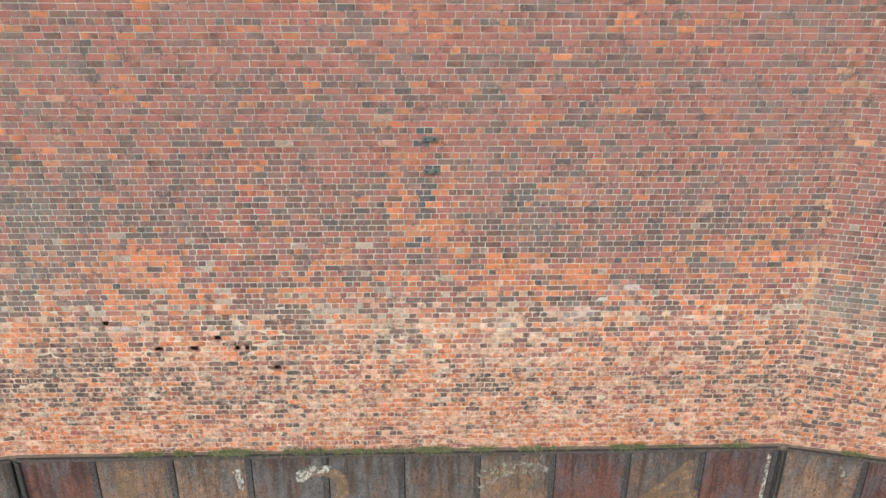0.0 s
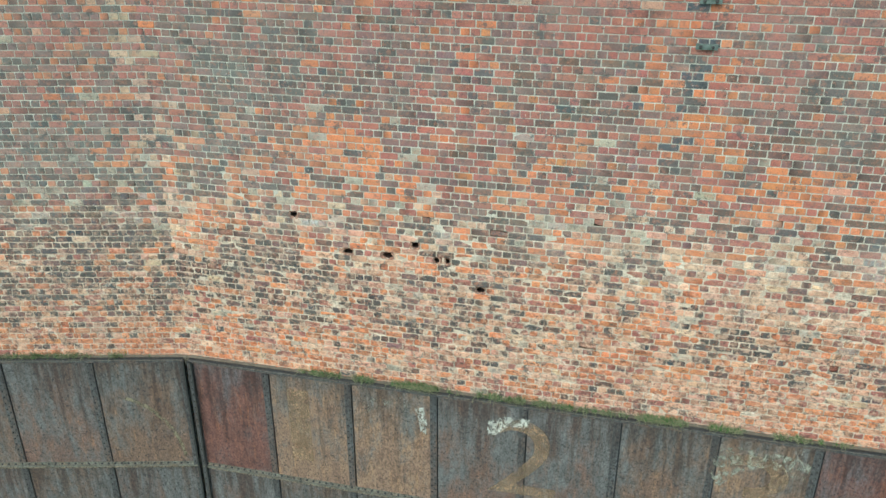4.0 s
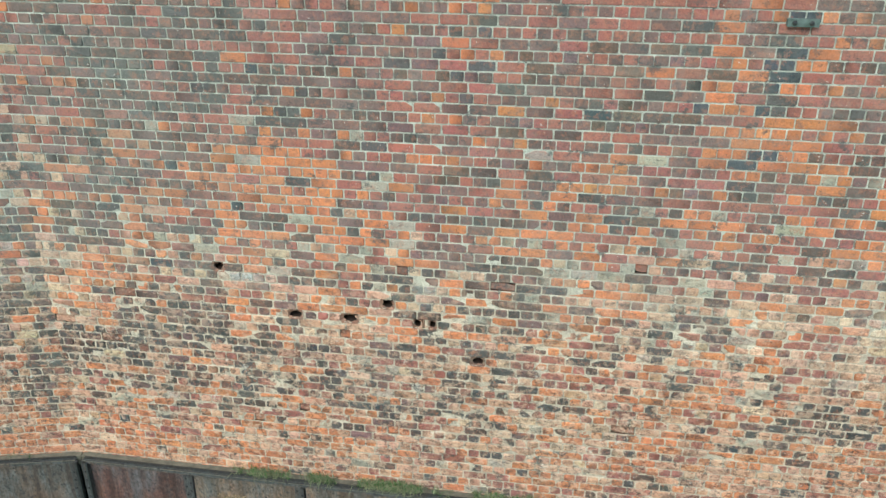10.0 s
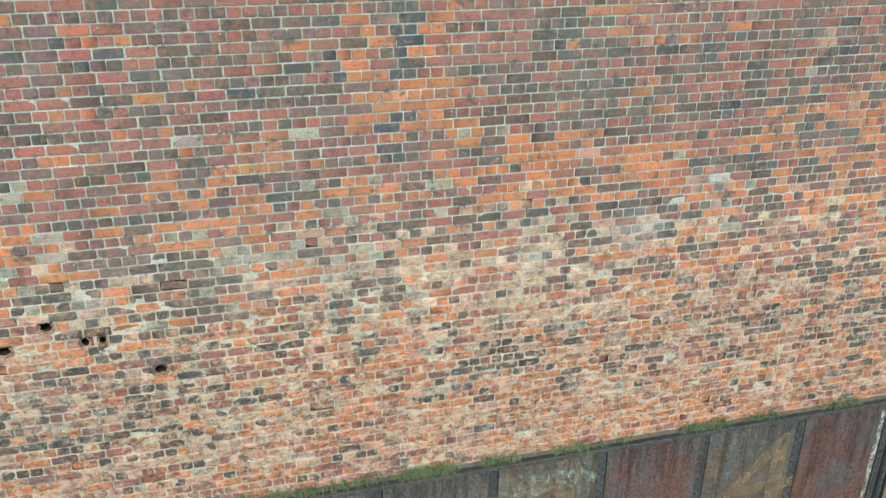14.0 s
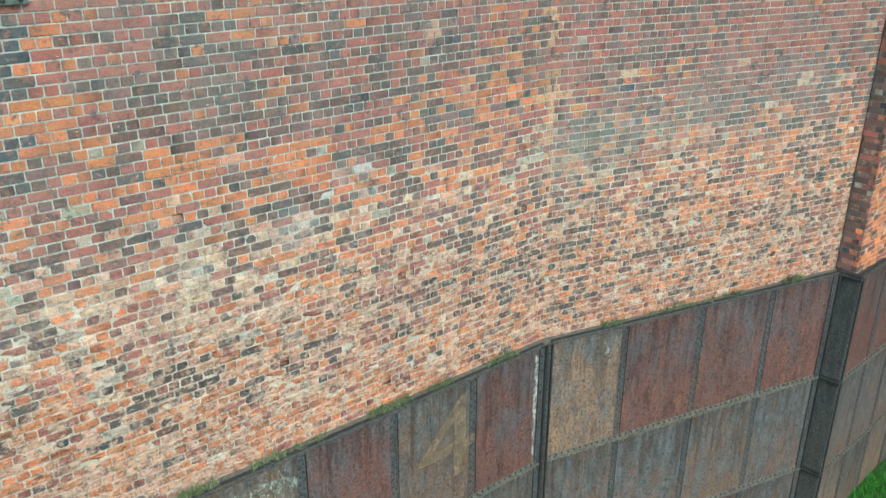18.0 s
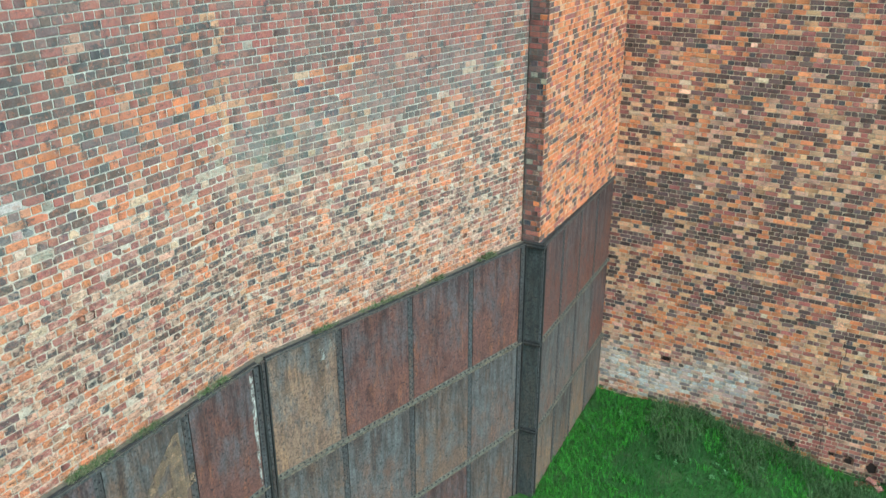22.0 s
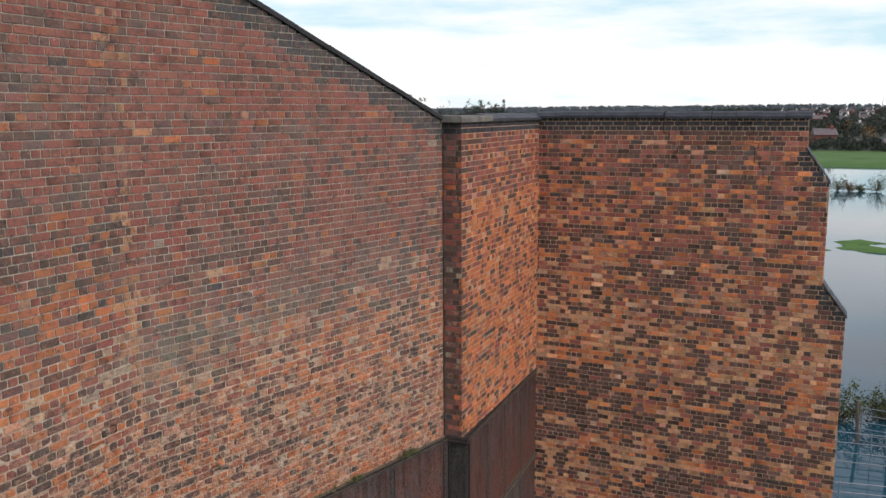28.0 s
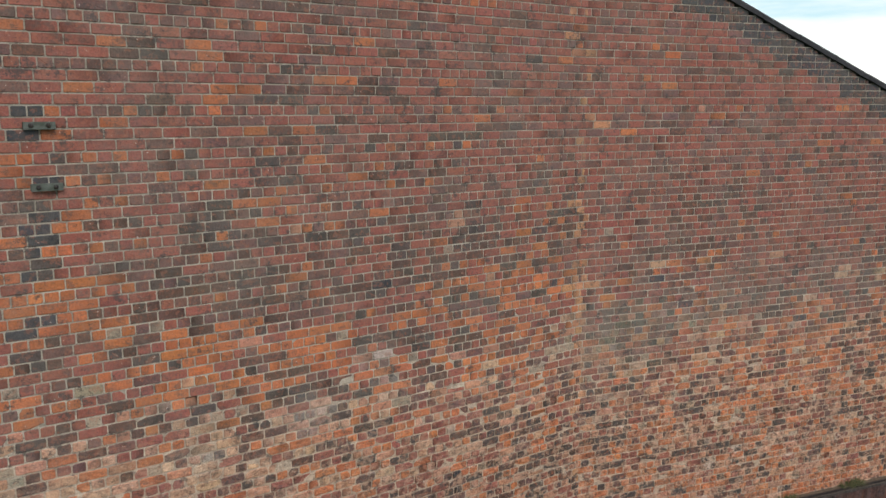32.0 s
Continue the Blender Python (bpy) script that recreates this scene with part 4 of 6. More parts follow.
# plan of the walls, at the iron's face
LEDGE = 4.895
P_W, P_L, P_R = (-5.25, -1.31), (0.0, 0.0), (12.19, 0.0)
P_E, P_N, P_C = (17.41, -1.30), (17.43, -1.60), (21.66, -1.385)
F_WEST, F_MAIN, F_EAST = Frame(P_W, P_L), Frame(P_L, P_R), Frame(P_R, P_E)
F_END = Frame(P_N, P_C)
B_WEST, B_MAIN, B_EAST = Frame(P_W, P_L, 0.1), Frame(P_L, P_R, 0.1), Frame(P_R, P_E, 0.1)
B_RET, B_END = Frame((17.50, -1.18), (17.50, -1.505)), Frame((17.50, -1.502), P_C, 0.0)
FAR_A = np.array((21.64, -1.37))
FAR_D = np.array((0.0, -1.0))
B_FAR = Frame(FAR_A, FAR_A + 6.2 * FAR_D)


def gable(u):
    """The verge's height along the middle wall."""
    return 12.19 + 0.388 * min(12.19 - u, u)


def hole(u, z, w=0.11, n=1):
    k = math.floor((z - BED) / CH)
    return (u - w / 2, u + w / 2, BED + k * CH - 0.002, BED + (k + n) * CH - JOINT + 0.002)


HOLES = [hole(3.38, 7.01, 0.12, 1), hole(3.02, 6.87, 0.16, 1), hole(2.50, 6.80, 0.13, 1), hole(1.79, 7.30, 0.10, 1), hole(3.66, 6.86, 0.07, 1), hole(3.80, 6.82, 0.06, 1), hole(4.22, 6.48, 0.12, 1)]
SPLASHES = [(9.40, 7.78, 0.15, 0.10, 1.3), (9.50, 7.42, 0.16, 0.12, 0.7), (8.70, 7.28, 0.2, 0.18, 0.6), (3.75, 7.12, 0.12, 0.07, 0.6), (2.0, 7.2, 0.25, 0.10, 0.45), (7.6, 7.15, 0.25, 0.12, 0.3)]


def main_span(z):
    lo = 0.0 if z < 12.19 else (z - 12.19) / 0.388
    return (-0.03 + lo, 12.22 - lo)


wall_main = brick_wall("wall_north", "tall weathered red brick gable wall with spalled lower courses", B_MAIN, BED, 12.9, main_span, paint_main, wear_main,
                       [(-0.2, -0.8), (12.4, -0.8), (12.4, 12.1), (6.1, 14.5), (-0.2, 12.1)], HOLES, near=(3.4, 6.2, 8.2, 9.45), thick=0.6, core=0.2, seed=11, splashes=SPLASHES, film=film_main)
wall_east = brick_wall("wall_northeast", "red brick wall with a sloping blue brick verge", B_EAST, BED, 12.05, lambda z: (-0.03, min(5.38, (12.225 - z) / 0.396)), paint_east,
                       lambda u, z: 0.8 * wear_main(u, z), [(-0.15, -0.8), (5.5, -0.8), (5.5, 10.02), (-0.15, 12.2)], near=(0.1, 2.2, 6.8, 8.4), thick=0.6, core=0.07, seed=12, film=film_east)
wall_west = brick_wall("wall_northwest", "soot-darkened brick wall above rusted iron plates", B_WEST, BED, 12.0, lambda z: (0.0, min(5.44, 5.44 - max(0, (z - 12.15) / 0.388))), paint_west,
                       lambda u, z: 0.8 * wear_main(u, z), [(0, -0.8), (5.55, -0.8), (5.55, 12.2), (0, 10.08)], near=(4.2, 5.35, 6.0, 7.6), thick=0.6, core=0.07, seed=13, film=lambda u, z: film_east(u, z) + 0.15)
# bricks and joints here are set darker than on the pier's front
wall_return = brick_wall("wall_return", "narrow brick return of a projecting pier, coloured darker than its front", B_RET, BED, 10.06, lambda z: (0.0, 0.322), paint_return,
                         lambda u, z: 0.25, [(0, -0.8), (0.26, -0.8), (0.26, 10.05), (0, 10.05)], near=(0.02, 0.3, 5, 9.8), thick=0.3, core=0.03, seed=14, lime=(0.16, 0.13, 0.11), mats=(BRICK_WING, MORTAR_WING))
wall_end = brick_wall("wall_east_pier", "orange-red brick pier wall under a stone coping", B_END, BED, 10.06, lambda z: (0.0, B_END.length - 0.01), paint_end,
                      lambda u, z: 0.35 if z < 6.5 else 0.2, [(0.06, -0.8), (B_END.length, -0.8), (B_END.length, 10.05), (0.06, 10.05)], near=(0.1, 2.6, 5.4, 6.7), thick=0.5, core=0.03, seed=15, lime=(0.46, 0.33, 0.22), gain=0.95, mats=(BRICK_WING, MORTAR_WING))


STEPS = ((4.97, 9.52), (5.36, 8.93), (5.37, 7.10), (5.77, 6.56), (5.77, 2.72), (6.09, 2.07))      # the wing wall's stepped edge


def far_edge(z):
    return float(np.interp(z, [q_[1] for q_ in STEPS[::-1]], [q_[0] for q_ in STEPS[::-1]]))


FAR_POLY = [(0, -1.6), (6.08, -1.6)] + [(s_ - 0.01, z_ - 0.01) for s_, z_ in STEPS[::-1]] + [(4.96, 10.08), (0, 10.08)]
FAR_GAUGE = (0.0884, 0.231)
FAR_HOLES = [(1.38, 1.60, 0.88, 1.01), (4.10, 4.34, -0.40, -0.18), (4.98, 5.10, -0.32, -0.24), (5.27, 5.46, -0.44, -0.24), (5.70, 5.90, -0.50, -0.20)]
wall_far = brick_wall("wall_east", "brown and orange brick wing wall with stepped blue brick weatherings", B_FAR, -1.28, 10.1, lambda z: (0.0, far_edge(z)), paint_far,
                      wear_low, FAR_POLY, FAR_HOLES, near=(0.3, 3.2, 4.0, 5.2), thick=0.45, core=0.055, seed=16, lime=(0.50, 0.35, 0.23), gauge=FAR_GAUGE, gain=1.08, mats=(BRICK_WING, MORTAR_WING), splashes=[(1.2, 0.35, 0.9, 0.35, 0.6), (2.2, 0.75, 0.7, 0.4, 0.55), (3.05, 0.8, 0.4, 0.45, 0.6), (0.4, 0.6, 0.4, 0.5, 0.5)])
# the wing wall's end
for z_lo, z_hi, s_edge, sd in ((-1.28, 2.05, 6.09, 31), (2.75, 6.54, 5.77, 32), (7.12, 8.90, 5.365, 33), (9.53, 10.06, 4.97, 34)):
    a_ = FAR_A + s_edge * FAR_D
    fr_ = Frame(a_, a_ - 0.45 * B_FAR.n)
    v, f, c, _, _ = lay(fr_, z_lo, z_hi, lambda z: (0.045, 0.44), lambda u, z, w: paint_far(4.0, z, w), wear_low, seed=sd, gauge=FAR_GAUGE, gain=1.1)
    tagged(part("end_brickwork", mesh_of("end_brickwork", v, f, BRICK_WING, c), BRICK_WING, wall_far), kind="stuff")

# ---- copings ----
def coping(name, label, fr, line, o0, o1, thick, mat, seg=1.0, overlap=0.0):
    """Coping pieces along a line of (u, z), each a slab with eased edges."""
    top = thing(name, None, label, "coping", "structure")
    (u0, z0_), (u1, z1_) = line
    n = max(1, round(abs(u1 - u0) / seg))
    for i in range(n):
        a, b = i / n, (i + 1) / n
        ua, ub = u0 + (u1 - u0) * a + 0.004, u0 + (u1 - u0) * b - 0.004
        za, zb = z0_ + (z1_ - z0_) * a + rng.normal(0, 0.003), z0_ + (z1_ - z0_) * b + rng.normal(0, 0.003)
        bm = bmesh.new()
        prof = [(o1, 0), (o1, thick * 0.7), (o1 - 0.02, thick), (o0 + 0.02, thick), (o0, thick * 0.7), (o0, 0)]
        ends = [[bm.verts.new(fr.at(u, o, z + h)) for o, h in prof] for u, z in ((ua, za), (ub, zb))]
        m_ = len(prof)
        for k in range(m_):
            l = (k + 1) % m_
            bm.faces.new((ends[0][k], ends[0][l], ends[1][l], ends[1][k]))
        bm.faces.new(ends[0][::-1])
        bm.faces.new(ends[1])
        bmesh.ops.recalc_face_normals(bm, faces=bm.faces[:])
        part("coping_stone", bm, mat, top)
    return top


def round_coping(name, label, fr, u0, u1, z, o0, o1, mat, seg=0.46):
    top = thing(name, None, label, "coping", "structure")
    n = max(1, round((u1 - u0) / seg))
    for i in range(n):
        ua, ub = u0 + (u1 - u0) * i / n + 0.003, u0 + (u1 - u0) * (i + 1) / n - 0.003
        dz = rng.normal(0, 0.004)
        bm = bmesh.new()
        prof = [(o1, 0), (o1, 0.05)] + [((o0 + o1) / 2 + math.cos(a) * ((o1 - o0) / 2 - 0.03), 0.05 + math.sin(a) * 0.09) for a in np.linspace(0.15, math.pi - 0.15, 6)] + [(o0, 0.05), (o0, 0)]
        ends = [[bm.verts.new(fr.at(u, o, z + dz + h)) for o, h in prof] for u in (ua, ub)]
        m_ = len(prof)
        for k in range(m_):
            l = (k + 1) % m_
            bm.faces.new((ends[0][k], ends[0][l], ends[1][l], ends[1][k]))
        bm.faces.new(ends[0][::-1])
        bm.faces.new(ends[1])
        bmesh.ops.recalc_face_normals(bm, faces=bm.faces[:])
        part("coping_brick", bm, mat, top)
    return top


coping("verge_east", "dark slate verge on the sloping wall top", B_EAST, ((0.0, 12.215), (5.42, 10.07)), -0.62, 0.035, 0.075, SLATE, 0.6)
coping("verge_north_right", "dark slate verge on the gable", B_MAIN, ((6.1, 14.54), (12.2, 12.17)), -0.62, 0.035, 0.06, SLATE, 0.6)
coping("verge_north_left", "dark slate verge on the gable", B_MAIN, ((0.0, 12.17), (6.1, 14.54)), -0.62, 0.035, 0.06, SLATE, 0.6)
coping("verge_west", "dark slate verge on the sloping wall top", B_WEST, ((0.0, 10.07), (5.42, 12.17)), -0.62, 0.035, 0.06, SLATE, 0.6)
coping("coping_pier_stone", "weathered grey stone coping slabs", B_END, ((-0.10, 10.06), (1.3, 10.06)), -1.0, 0.05, 0.10, STONE_COPING, 0.7)
round_coping("coping_pier", "rounded blue brick coping", B_END, 1.3, B_END.length + 0.3, 10.06, -0.85, 0.05, BLUE_COPING)
round_coping("coping_east", "rounded dark blue brick coping with a crack", B_FAR, -0.05, 2.46, 10.09, -0.48, 0.06, BLUE_COPING)
round_coping("coping_east_outer", "rounded dark blue brick coping beyond a crack", B_FAR, 2.48, 5.02, 10.075, -0.48, 0.06, BLUE_COPING)

for k_, (p0_, p1_) in enumerate((((4.96, 9.54), (5.39, 8.91)), ((5.36, 7.13), (5.80, 6.54)), ((5.76, 2.76), (6.12, 2.05)))):
    coping("weathering_%s" % ("upper", "middle", "lower")[k_], "sloping blue brick weathering on the wing wall's edge", B_FAR, (p0_, p1_), -0.44, 0.02, 0.05, BLUE_COPING, 0.12)

# ---- iron plates ----
TIERS = (LEDGE - 0.02, 3.02, 1.19, -0.9)


def rivets(fr, spots, r=0.0145, h=0.012, mat=IRON_DARK):
    """Domed rivet heads at (u, out, z), joined."""
    n = len(spots)
    s = np.array(spots)
    V = np.zeros((n, 13, 3))
    for i in range(6):
        ca, sa = math.cos(i * math.pi / 3), math.sin(i * math.pi / 3)
        V[:, i] = fr.at(s[:, 0] + r * ca, s[:, 1], s[:, 2] + r * sa)
        V[:, 6 + i] = fr.at(s[:, 0] + 0.6 * r * ca, s[:, 1] + h * 0.8, s[:, 2] + 0.6 * r * sa)
    V[:, 12] = fr.at(s[:, 0], s[:, 1] + h, s[:, 2])
    tri = []
    for i in range(6):
        k = (i + 1) % 6
        tri += [(i, k, 6 + k), (i, 6 + k, 6 + i), (6 + i, 6 + k, 12)]
    F = (np.array(tri)[None] + 13 * np.arange(n)[:, None, None]).reshape(-1, 3)
    return mesh_of("rivets", V.reshape(-1, 3), F, mat)


def cladding(name, label, fr, seams, looks, end_posts=()):
    top = thing(name, None, label, "iron cladding", "structure")
    for k in range(3):
        zt, zb = TIERS[k], TIERS[k + 1]
        for i in range(len(seams) - 1):
            a, b = seams[i], seams[i + 1]
            proud = 0.004 if (i + k) % 2 else 0.0
            bm = bmesh.new()
            nu, nz = 6, 8
            sag = rng.uniform(-0.006, 0.006)
            grid = [[bm.verts.new(fr.at(a + 0.010 + (b - a - 0.020) * x / nu, proud + sag * math.sin(math.pi * x / nu) * math.sin(math.pi * z / nz), zb + 0.004 + (zt - zb - 0.008) * z / nz)) for x in range(nu + 1)] for z in range(nz + 1)]
            for z in range(nz):
                for x in range(nu):
                    bm.faces.new((grid[z][x], grid[z][x + 1], grid[z + 1][x + 1], grid[z + 1][x]))
            rim = [grid[0][x] for x in range(nu + 1)] + [grid[z][nu] for z in range(1, nz + 1)] + [grid[nz][x] for x in range(nu - 1, -1, -1)] + [grid[z][0] for z in range(nz - 1, 0, -1)]
            back = [bm.verts.new(v.co - Vector((*(fr.n * 0.014), 0))) for v in rim]
            for j in range(len(rim)):
                l = (j + 1) % len(rim)
                bm.faces.new((rim[l], rim[j], back[j], back[l]))
            kind = looks[k][i]
            mat, text = {"r": (IRON_RED, "dark red rusted iron plate"), "g": (IRON_GREY, "blue-grey rust-stained iron plate"), "b": (IRON, "grey-brown rusted iron plate"), "t": (IRON_TAN, "tan and orange streaked iron plate")}[kind]
            part("plate", bm, mat, top, text)
    part("backing", boxes_mesh("backing", fr, [(seams[0], seams[-1], -0.09, -0.016, -0.9, LEDGE - 0.02)], IRON_BLACK), IRON_BLACK, top)
    spots, bolts = [], []
    for i, u in enumerate(seams):
        if 0 < i < len(seams) - 1:
            for k in range(3):
                part("seam_strip", boxes_mesh("seam_strip", fr, [(u - 0.105, u - 0.010, 0.0, 0.009, TIERS[k + 1] + 0.03, TIERS[k] - 0.03)], IRON_STRIP), IRON_STRIP, top)
                for z in np.arange(TIERS[k + 1] + 0.09, TIERS[k] - 0.05, 0.105):
                    spots += [(u - 0.082, 0.009, z), (u - 0.034, 0.009, z + 0.05)] if z > -0.5 else []
    for z in TIERS[1:3]:
        part("rail", boxes_mesh("rail", fr, [(seams[0], seams[-1], 0.0, 0.014, z - 0.055, z + 0.055)], IRON_RAIL), IRON_RAIL, top, "olive-brown iron rail with black bolt heads")
        part("rail_lip", boxes_mesh("rail_lip", fr, [(seams[0], seams[-1], 0.014, 0.05, z - 0.008, z + 0.008)], IRON_RAIL), IRON_RAIL, top)
        for u in np.arange(seams[0] + 0.06, seams[-1] - 0.03, 0.10):
            bolts += [(u, 0.014, z + 0.032), (u + 0.05, 0.014, z - 0.032)]
    part("top_angle", boxes_mesh("top_angle", fr, [(seams[0] - 0.01, seams[-1] + 0.01, -0.11, 0.03, LEDGE - 0.012, LEDGE + 0.004), (seams[0] - 0.01, seams[-1] + 0.01, 0.012, 0.03, LEDGE - 0.032, LEDGE - 0.012)], IRON_STRIP), IRON_STRIP, top, "grey iron angle along the ledge")
    # a thin paler strip puts the edge's highlight into its colour
    part("angle_edge", boxes_mesh("angle_edge", fr, [(seams[0] - 0.01, seams[-1] + 0.01, 0.026, 0.033, LEDGE + 0.0045, LEDGE + 0.0075)], IRON_RAIL), IRON_RAIL, top, "thin pale strip for the highlight on the iron angle")
    part("ledge_strip", boxes_mesh("ledge_strip", fr, [(seams[0], seams[-1], -0.03, 0.0, LEDGE + 0.004, LEDGE + 0.022)], IRON_DARK), IRON_DARK, top)
    for u0, u1, o in end_posts:
        part("corner_post", boxes_mesh("corner_post", fr, [(u0 + 0.012, u1 - 0.012, 0.0, o, -0.9, LEDGE - 0.012)], IRON_STRIP), IRON_STRIP, top, "blue-grey riveted iron corner strip")
        part("post_fin", boxes_mesh("post_fin", fr, [(u1 - 0.034, u1 - 0.012, o, o + 0.03, -0.9, LEDGE - 0.012)], IRON_DARK), IRON_DARK, top, "dark iron fin on the corner strip")
        for z in np.arange(-0.2, LEDGE - 0.08, 0.11):
            spots.append(((u0 * 0.65 + u1 * 0.35), o, z))
    tagged(part("rivets", rivets(fr, spots), IRON_DARK, top), kind="stuff")
    tagged(part("rail_bolts", rivets(fr, bolts, 0.018, 0.014, IRON_BLACK), IRON_BLACK, top), kind="stuff")
    return top


cladding("iron_cladding_north", "riveted rusted iron plates under a grassy ledge", F_MAIN, [0.05 + 1.214 * i for i in range(10)] + [12.14], looks=("rttggbtrbr", "gbgbggbgrb", "rbrbbrrbbr"), end_posts=((0.012, 0.12, 0.03), (12.05, 12.18, 0.03)))
cladding("iron_cladding_northeast", "riveted rusted iron plates beside a corner post", F_EAST, [0.10, 1.34, 2.70, 4.05, 5.33], looks=("trrr", "bgbg", "brrb"), end_posts=((0.012, 0.10, 0.03), (5.22, 5.36, 0.03)))
cladding("iron_cladding_northwest", "riveted rusted iron plates, greenish grey", F_WEST, [0.05, 1.40, 2.78, 4.08, 5.36], looks=("gbgb", "bgbg", "rbbr"), end_posts=((5.29, 5.40, 0.03),))
cladding("iron_cladding_end", "narrow riveted rusted iron plates reaching the grass", F_END, [0.09, 1.15, 2.15, 3.18, 4.20], looks=("rrrr", "gggr", "tbtb"), end_posts=((0.0, 0.09, 0.02),))
F_RET = Frame((17.41, -1.27), (17.43, -1.60))
post = thing("iron_corner_pier", None, "dark iron pier post with bolted collars", "iron post", "structure")
part("post_face", boxes_mesh("post_face", F_RET, [(0.0, 0.33, -0.08, 0.0, -0.9, LEDGE)], IRON_POST), IRON_POST, post)
for z in TIERS[:3]:
    part("collar", boxes_mesh("collar", F_RET, [(-0.02, 0.37, -0.05, 0.035, z - 0.05, z + 0.05), (-0.03, 0.39, -0.05, 0.06, z - 0.01, z + 0.012)], IRON_DARK), IRON_DARK, post, "bolted iron collar")
part("rivets", rivets(F_RET, [(u, 0.0, z) for u in (0.05, 0.28) for z in np.arange(-0.3, 4.8, 0.13)]), IRON_DARK, post)


def flat_mark(name, label, category, fr, poly, mat, out=0.016):
    """A thin coat of paint on the iron, of any outline."""
    v = [tuple(fr.at(u, out, z)) for u, z in poly]
    return thing(name, mesh_of(name, v, [tuple(range(len(v)))], mat), label, category, "structure")


flat_mark("cream_paint_streak", "flaking cream paint streak beside the iron corner strip", "paint streak", F_MAIN, [(11.995, 3.2), (12.03, 3.1), (12.05, 4.0), (12.046, 4.75), (11.99, 4.8), (11.98, 4.2)], PAINT_PALE, 0.016)
flat_mark("cream_paint_streak", "flaking cream paint run on a rusted plate", "paint streak", F_MAIN, [(3.38, 4.62), (3.50, 4.66), (3.55, 4.40), (3.53, 4.22), (3.46, 4.24), (3.43, 4.45)], PAINT_PALE)
flat_mark("cream_paint_streak", "patchy cream paint along a plate's top", "paint streak", F_MAIN, [(2.52, 4.52), (2.62, 4.74), (2.95, 4.70), (3.20, 4.78), (3.34, 4.70), (3.30, 4.50), (3.05, 4.58), (2.8, 4.52), (2.6, 4.36)], flaking("patchy_cream_paint", (0.36, 0.34, 0.28), 0.57))
flat_mark("cream_paint_streak", "pale paint splash on a rusted plate", "paint streak", F_EAST, [(0.92, 4.70), (1.0, 4.74), (1.04, 4.50), (1.0, 4.28), (0.94, 4.34), (0.9, 4.5)], flaking("thin_cream_paint", (0.30, 0.28, 0.24), 0.54))
flat_mark("pale_stain", "pale flaking stain over a painted number", "stain", F_MAIN, [(7.30, 4.66), (7.55, 4.74), (7.9, 4.70), (8.1, 4.72), (8.45, 4.62), (8.42, 4.35), (8.2, 4.4), (7.95, 4.5), (7.6, 4.35), (7.35, 4.0), (7.28, 4.3)], flaking("patchy_pale_stain", (0.30, 0.29, 0.23), 0.53))
arc = [(5.36 - 1.15 + 1.02 * math.sin(q_), 3.05 + 1.25 * math.cos(q_)) for q_ in np.linspace(0.25, 1.45, 12)]
flat_mark("arc_stain", "faint pale arc worn on a plate", "stain", F_WEST, arc + [(u - 0.045, z - 0.05) for u, z in arc[::-1]], flaking("faint_ochre_stain", (0.19, 0.155, 0.10), 0.46), 0.006)


def numeral(text, u, z, height, width, mat, label):
    """A large painted figure on the plates, baseline at z, with its left edge at u."""
    cu = bpy.data.curves.new("numeral", "FONT")
    cu.body = text
    cu.resolution_u = 4
    tmp = bpy.data.objects.new("numeral", cu)
    me = bpy.data.meshes.new_from_object(tmp)
    bpy.data.objects.remove(tmp)
    co = np.array([v.co[:] for v in me.vertices])
    lo, hi = co.min(0), co.max(0)
    for v in me.vertices:
        v.co = fr_n.at(u + (v.co.x - lo[0]) / (hi[0] - lo[0]) * width, 0.0105, z + (v.co.y - lo[1]) / (hi[1] - lo[1]) * height)
    me.materials.clear()
    me.materials.append(mat)
    return thing("painted_number", me, label, "painted number", "structure")


fr_n = F_MAIN
numeral("1", 1.52, 3.42, 1.23, 0.32, PAINT_TAN, "faded ochre figure one painted on rusted plates")
numeral("2", 4.42, 3.42, 1.25, 0.92, PAINT_TAN, "faded ochre figure two painted on rusted plates")
numeral("3", 7.46, 3.42, 1.22, 0.78, PAINT_TAN, "faded ochre figure three painted on rusted plates")
numeral("4", 10.03, 3.52, 1.18, 0.92, PAINT_TAN, "faded ochre figure four painted on a rusted plate")
flat_mark("cream_paint_streak", "white flakes left on a painted number", "paint streak", F_MAIN, [(4.36, 4.36), (4.40, 4.60), (4.62, 4.70), (4.95, 4.70), (4.93, 4.56), (4.66, 4.54), (4.50, 4.38)], PAINT_PALE, 0.0145)

# ledge soil behind the iron angle
for nm, fr in (("ledge_north", F_MAIN), ("ledge_northeast", F_EAST), ("ledge_northwest", F_WEST)):
    thing(nm, boxes_mesh(nm, fr, [(0.0, fr.length, -0.11, -0.03, LEDGE - 0.1, LEDGE + 0.018)], SOIL), "soil-filled ledge above the iron plates", "ledge", "structure")

# vents in the middle wall
for u0, u1, z0_, z1_ in ((6.41, 6.63, 10.055, 10.11), (6.43, 6.65, 9.595, 9.65)):
    slot = thing("wall_slot", boxes_mesh("wall_slot", B_MAIN, [(u0, u1, -0.02, 0.045, z0_, z1_)], MOSSY), "mossy grey-green iron ledge fixed in the brickwork", "wall slot", "structure")
    part("bolt", rivets(B_MAIN, [(u0 + 0.05, 0.045, (z0_ + z1_) / 2), (u1 - 0.05, 0.045, (z0_ + z1_) / 2)], 0.02, 0.015), IRON_DARK, slot)


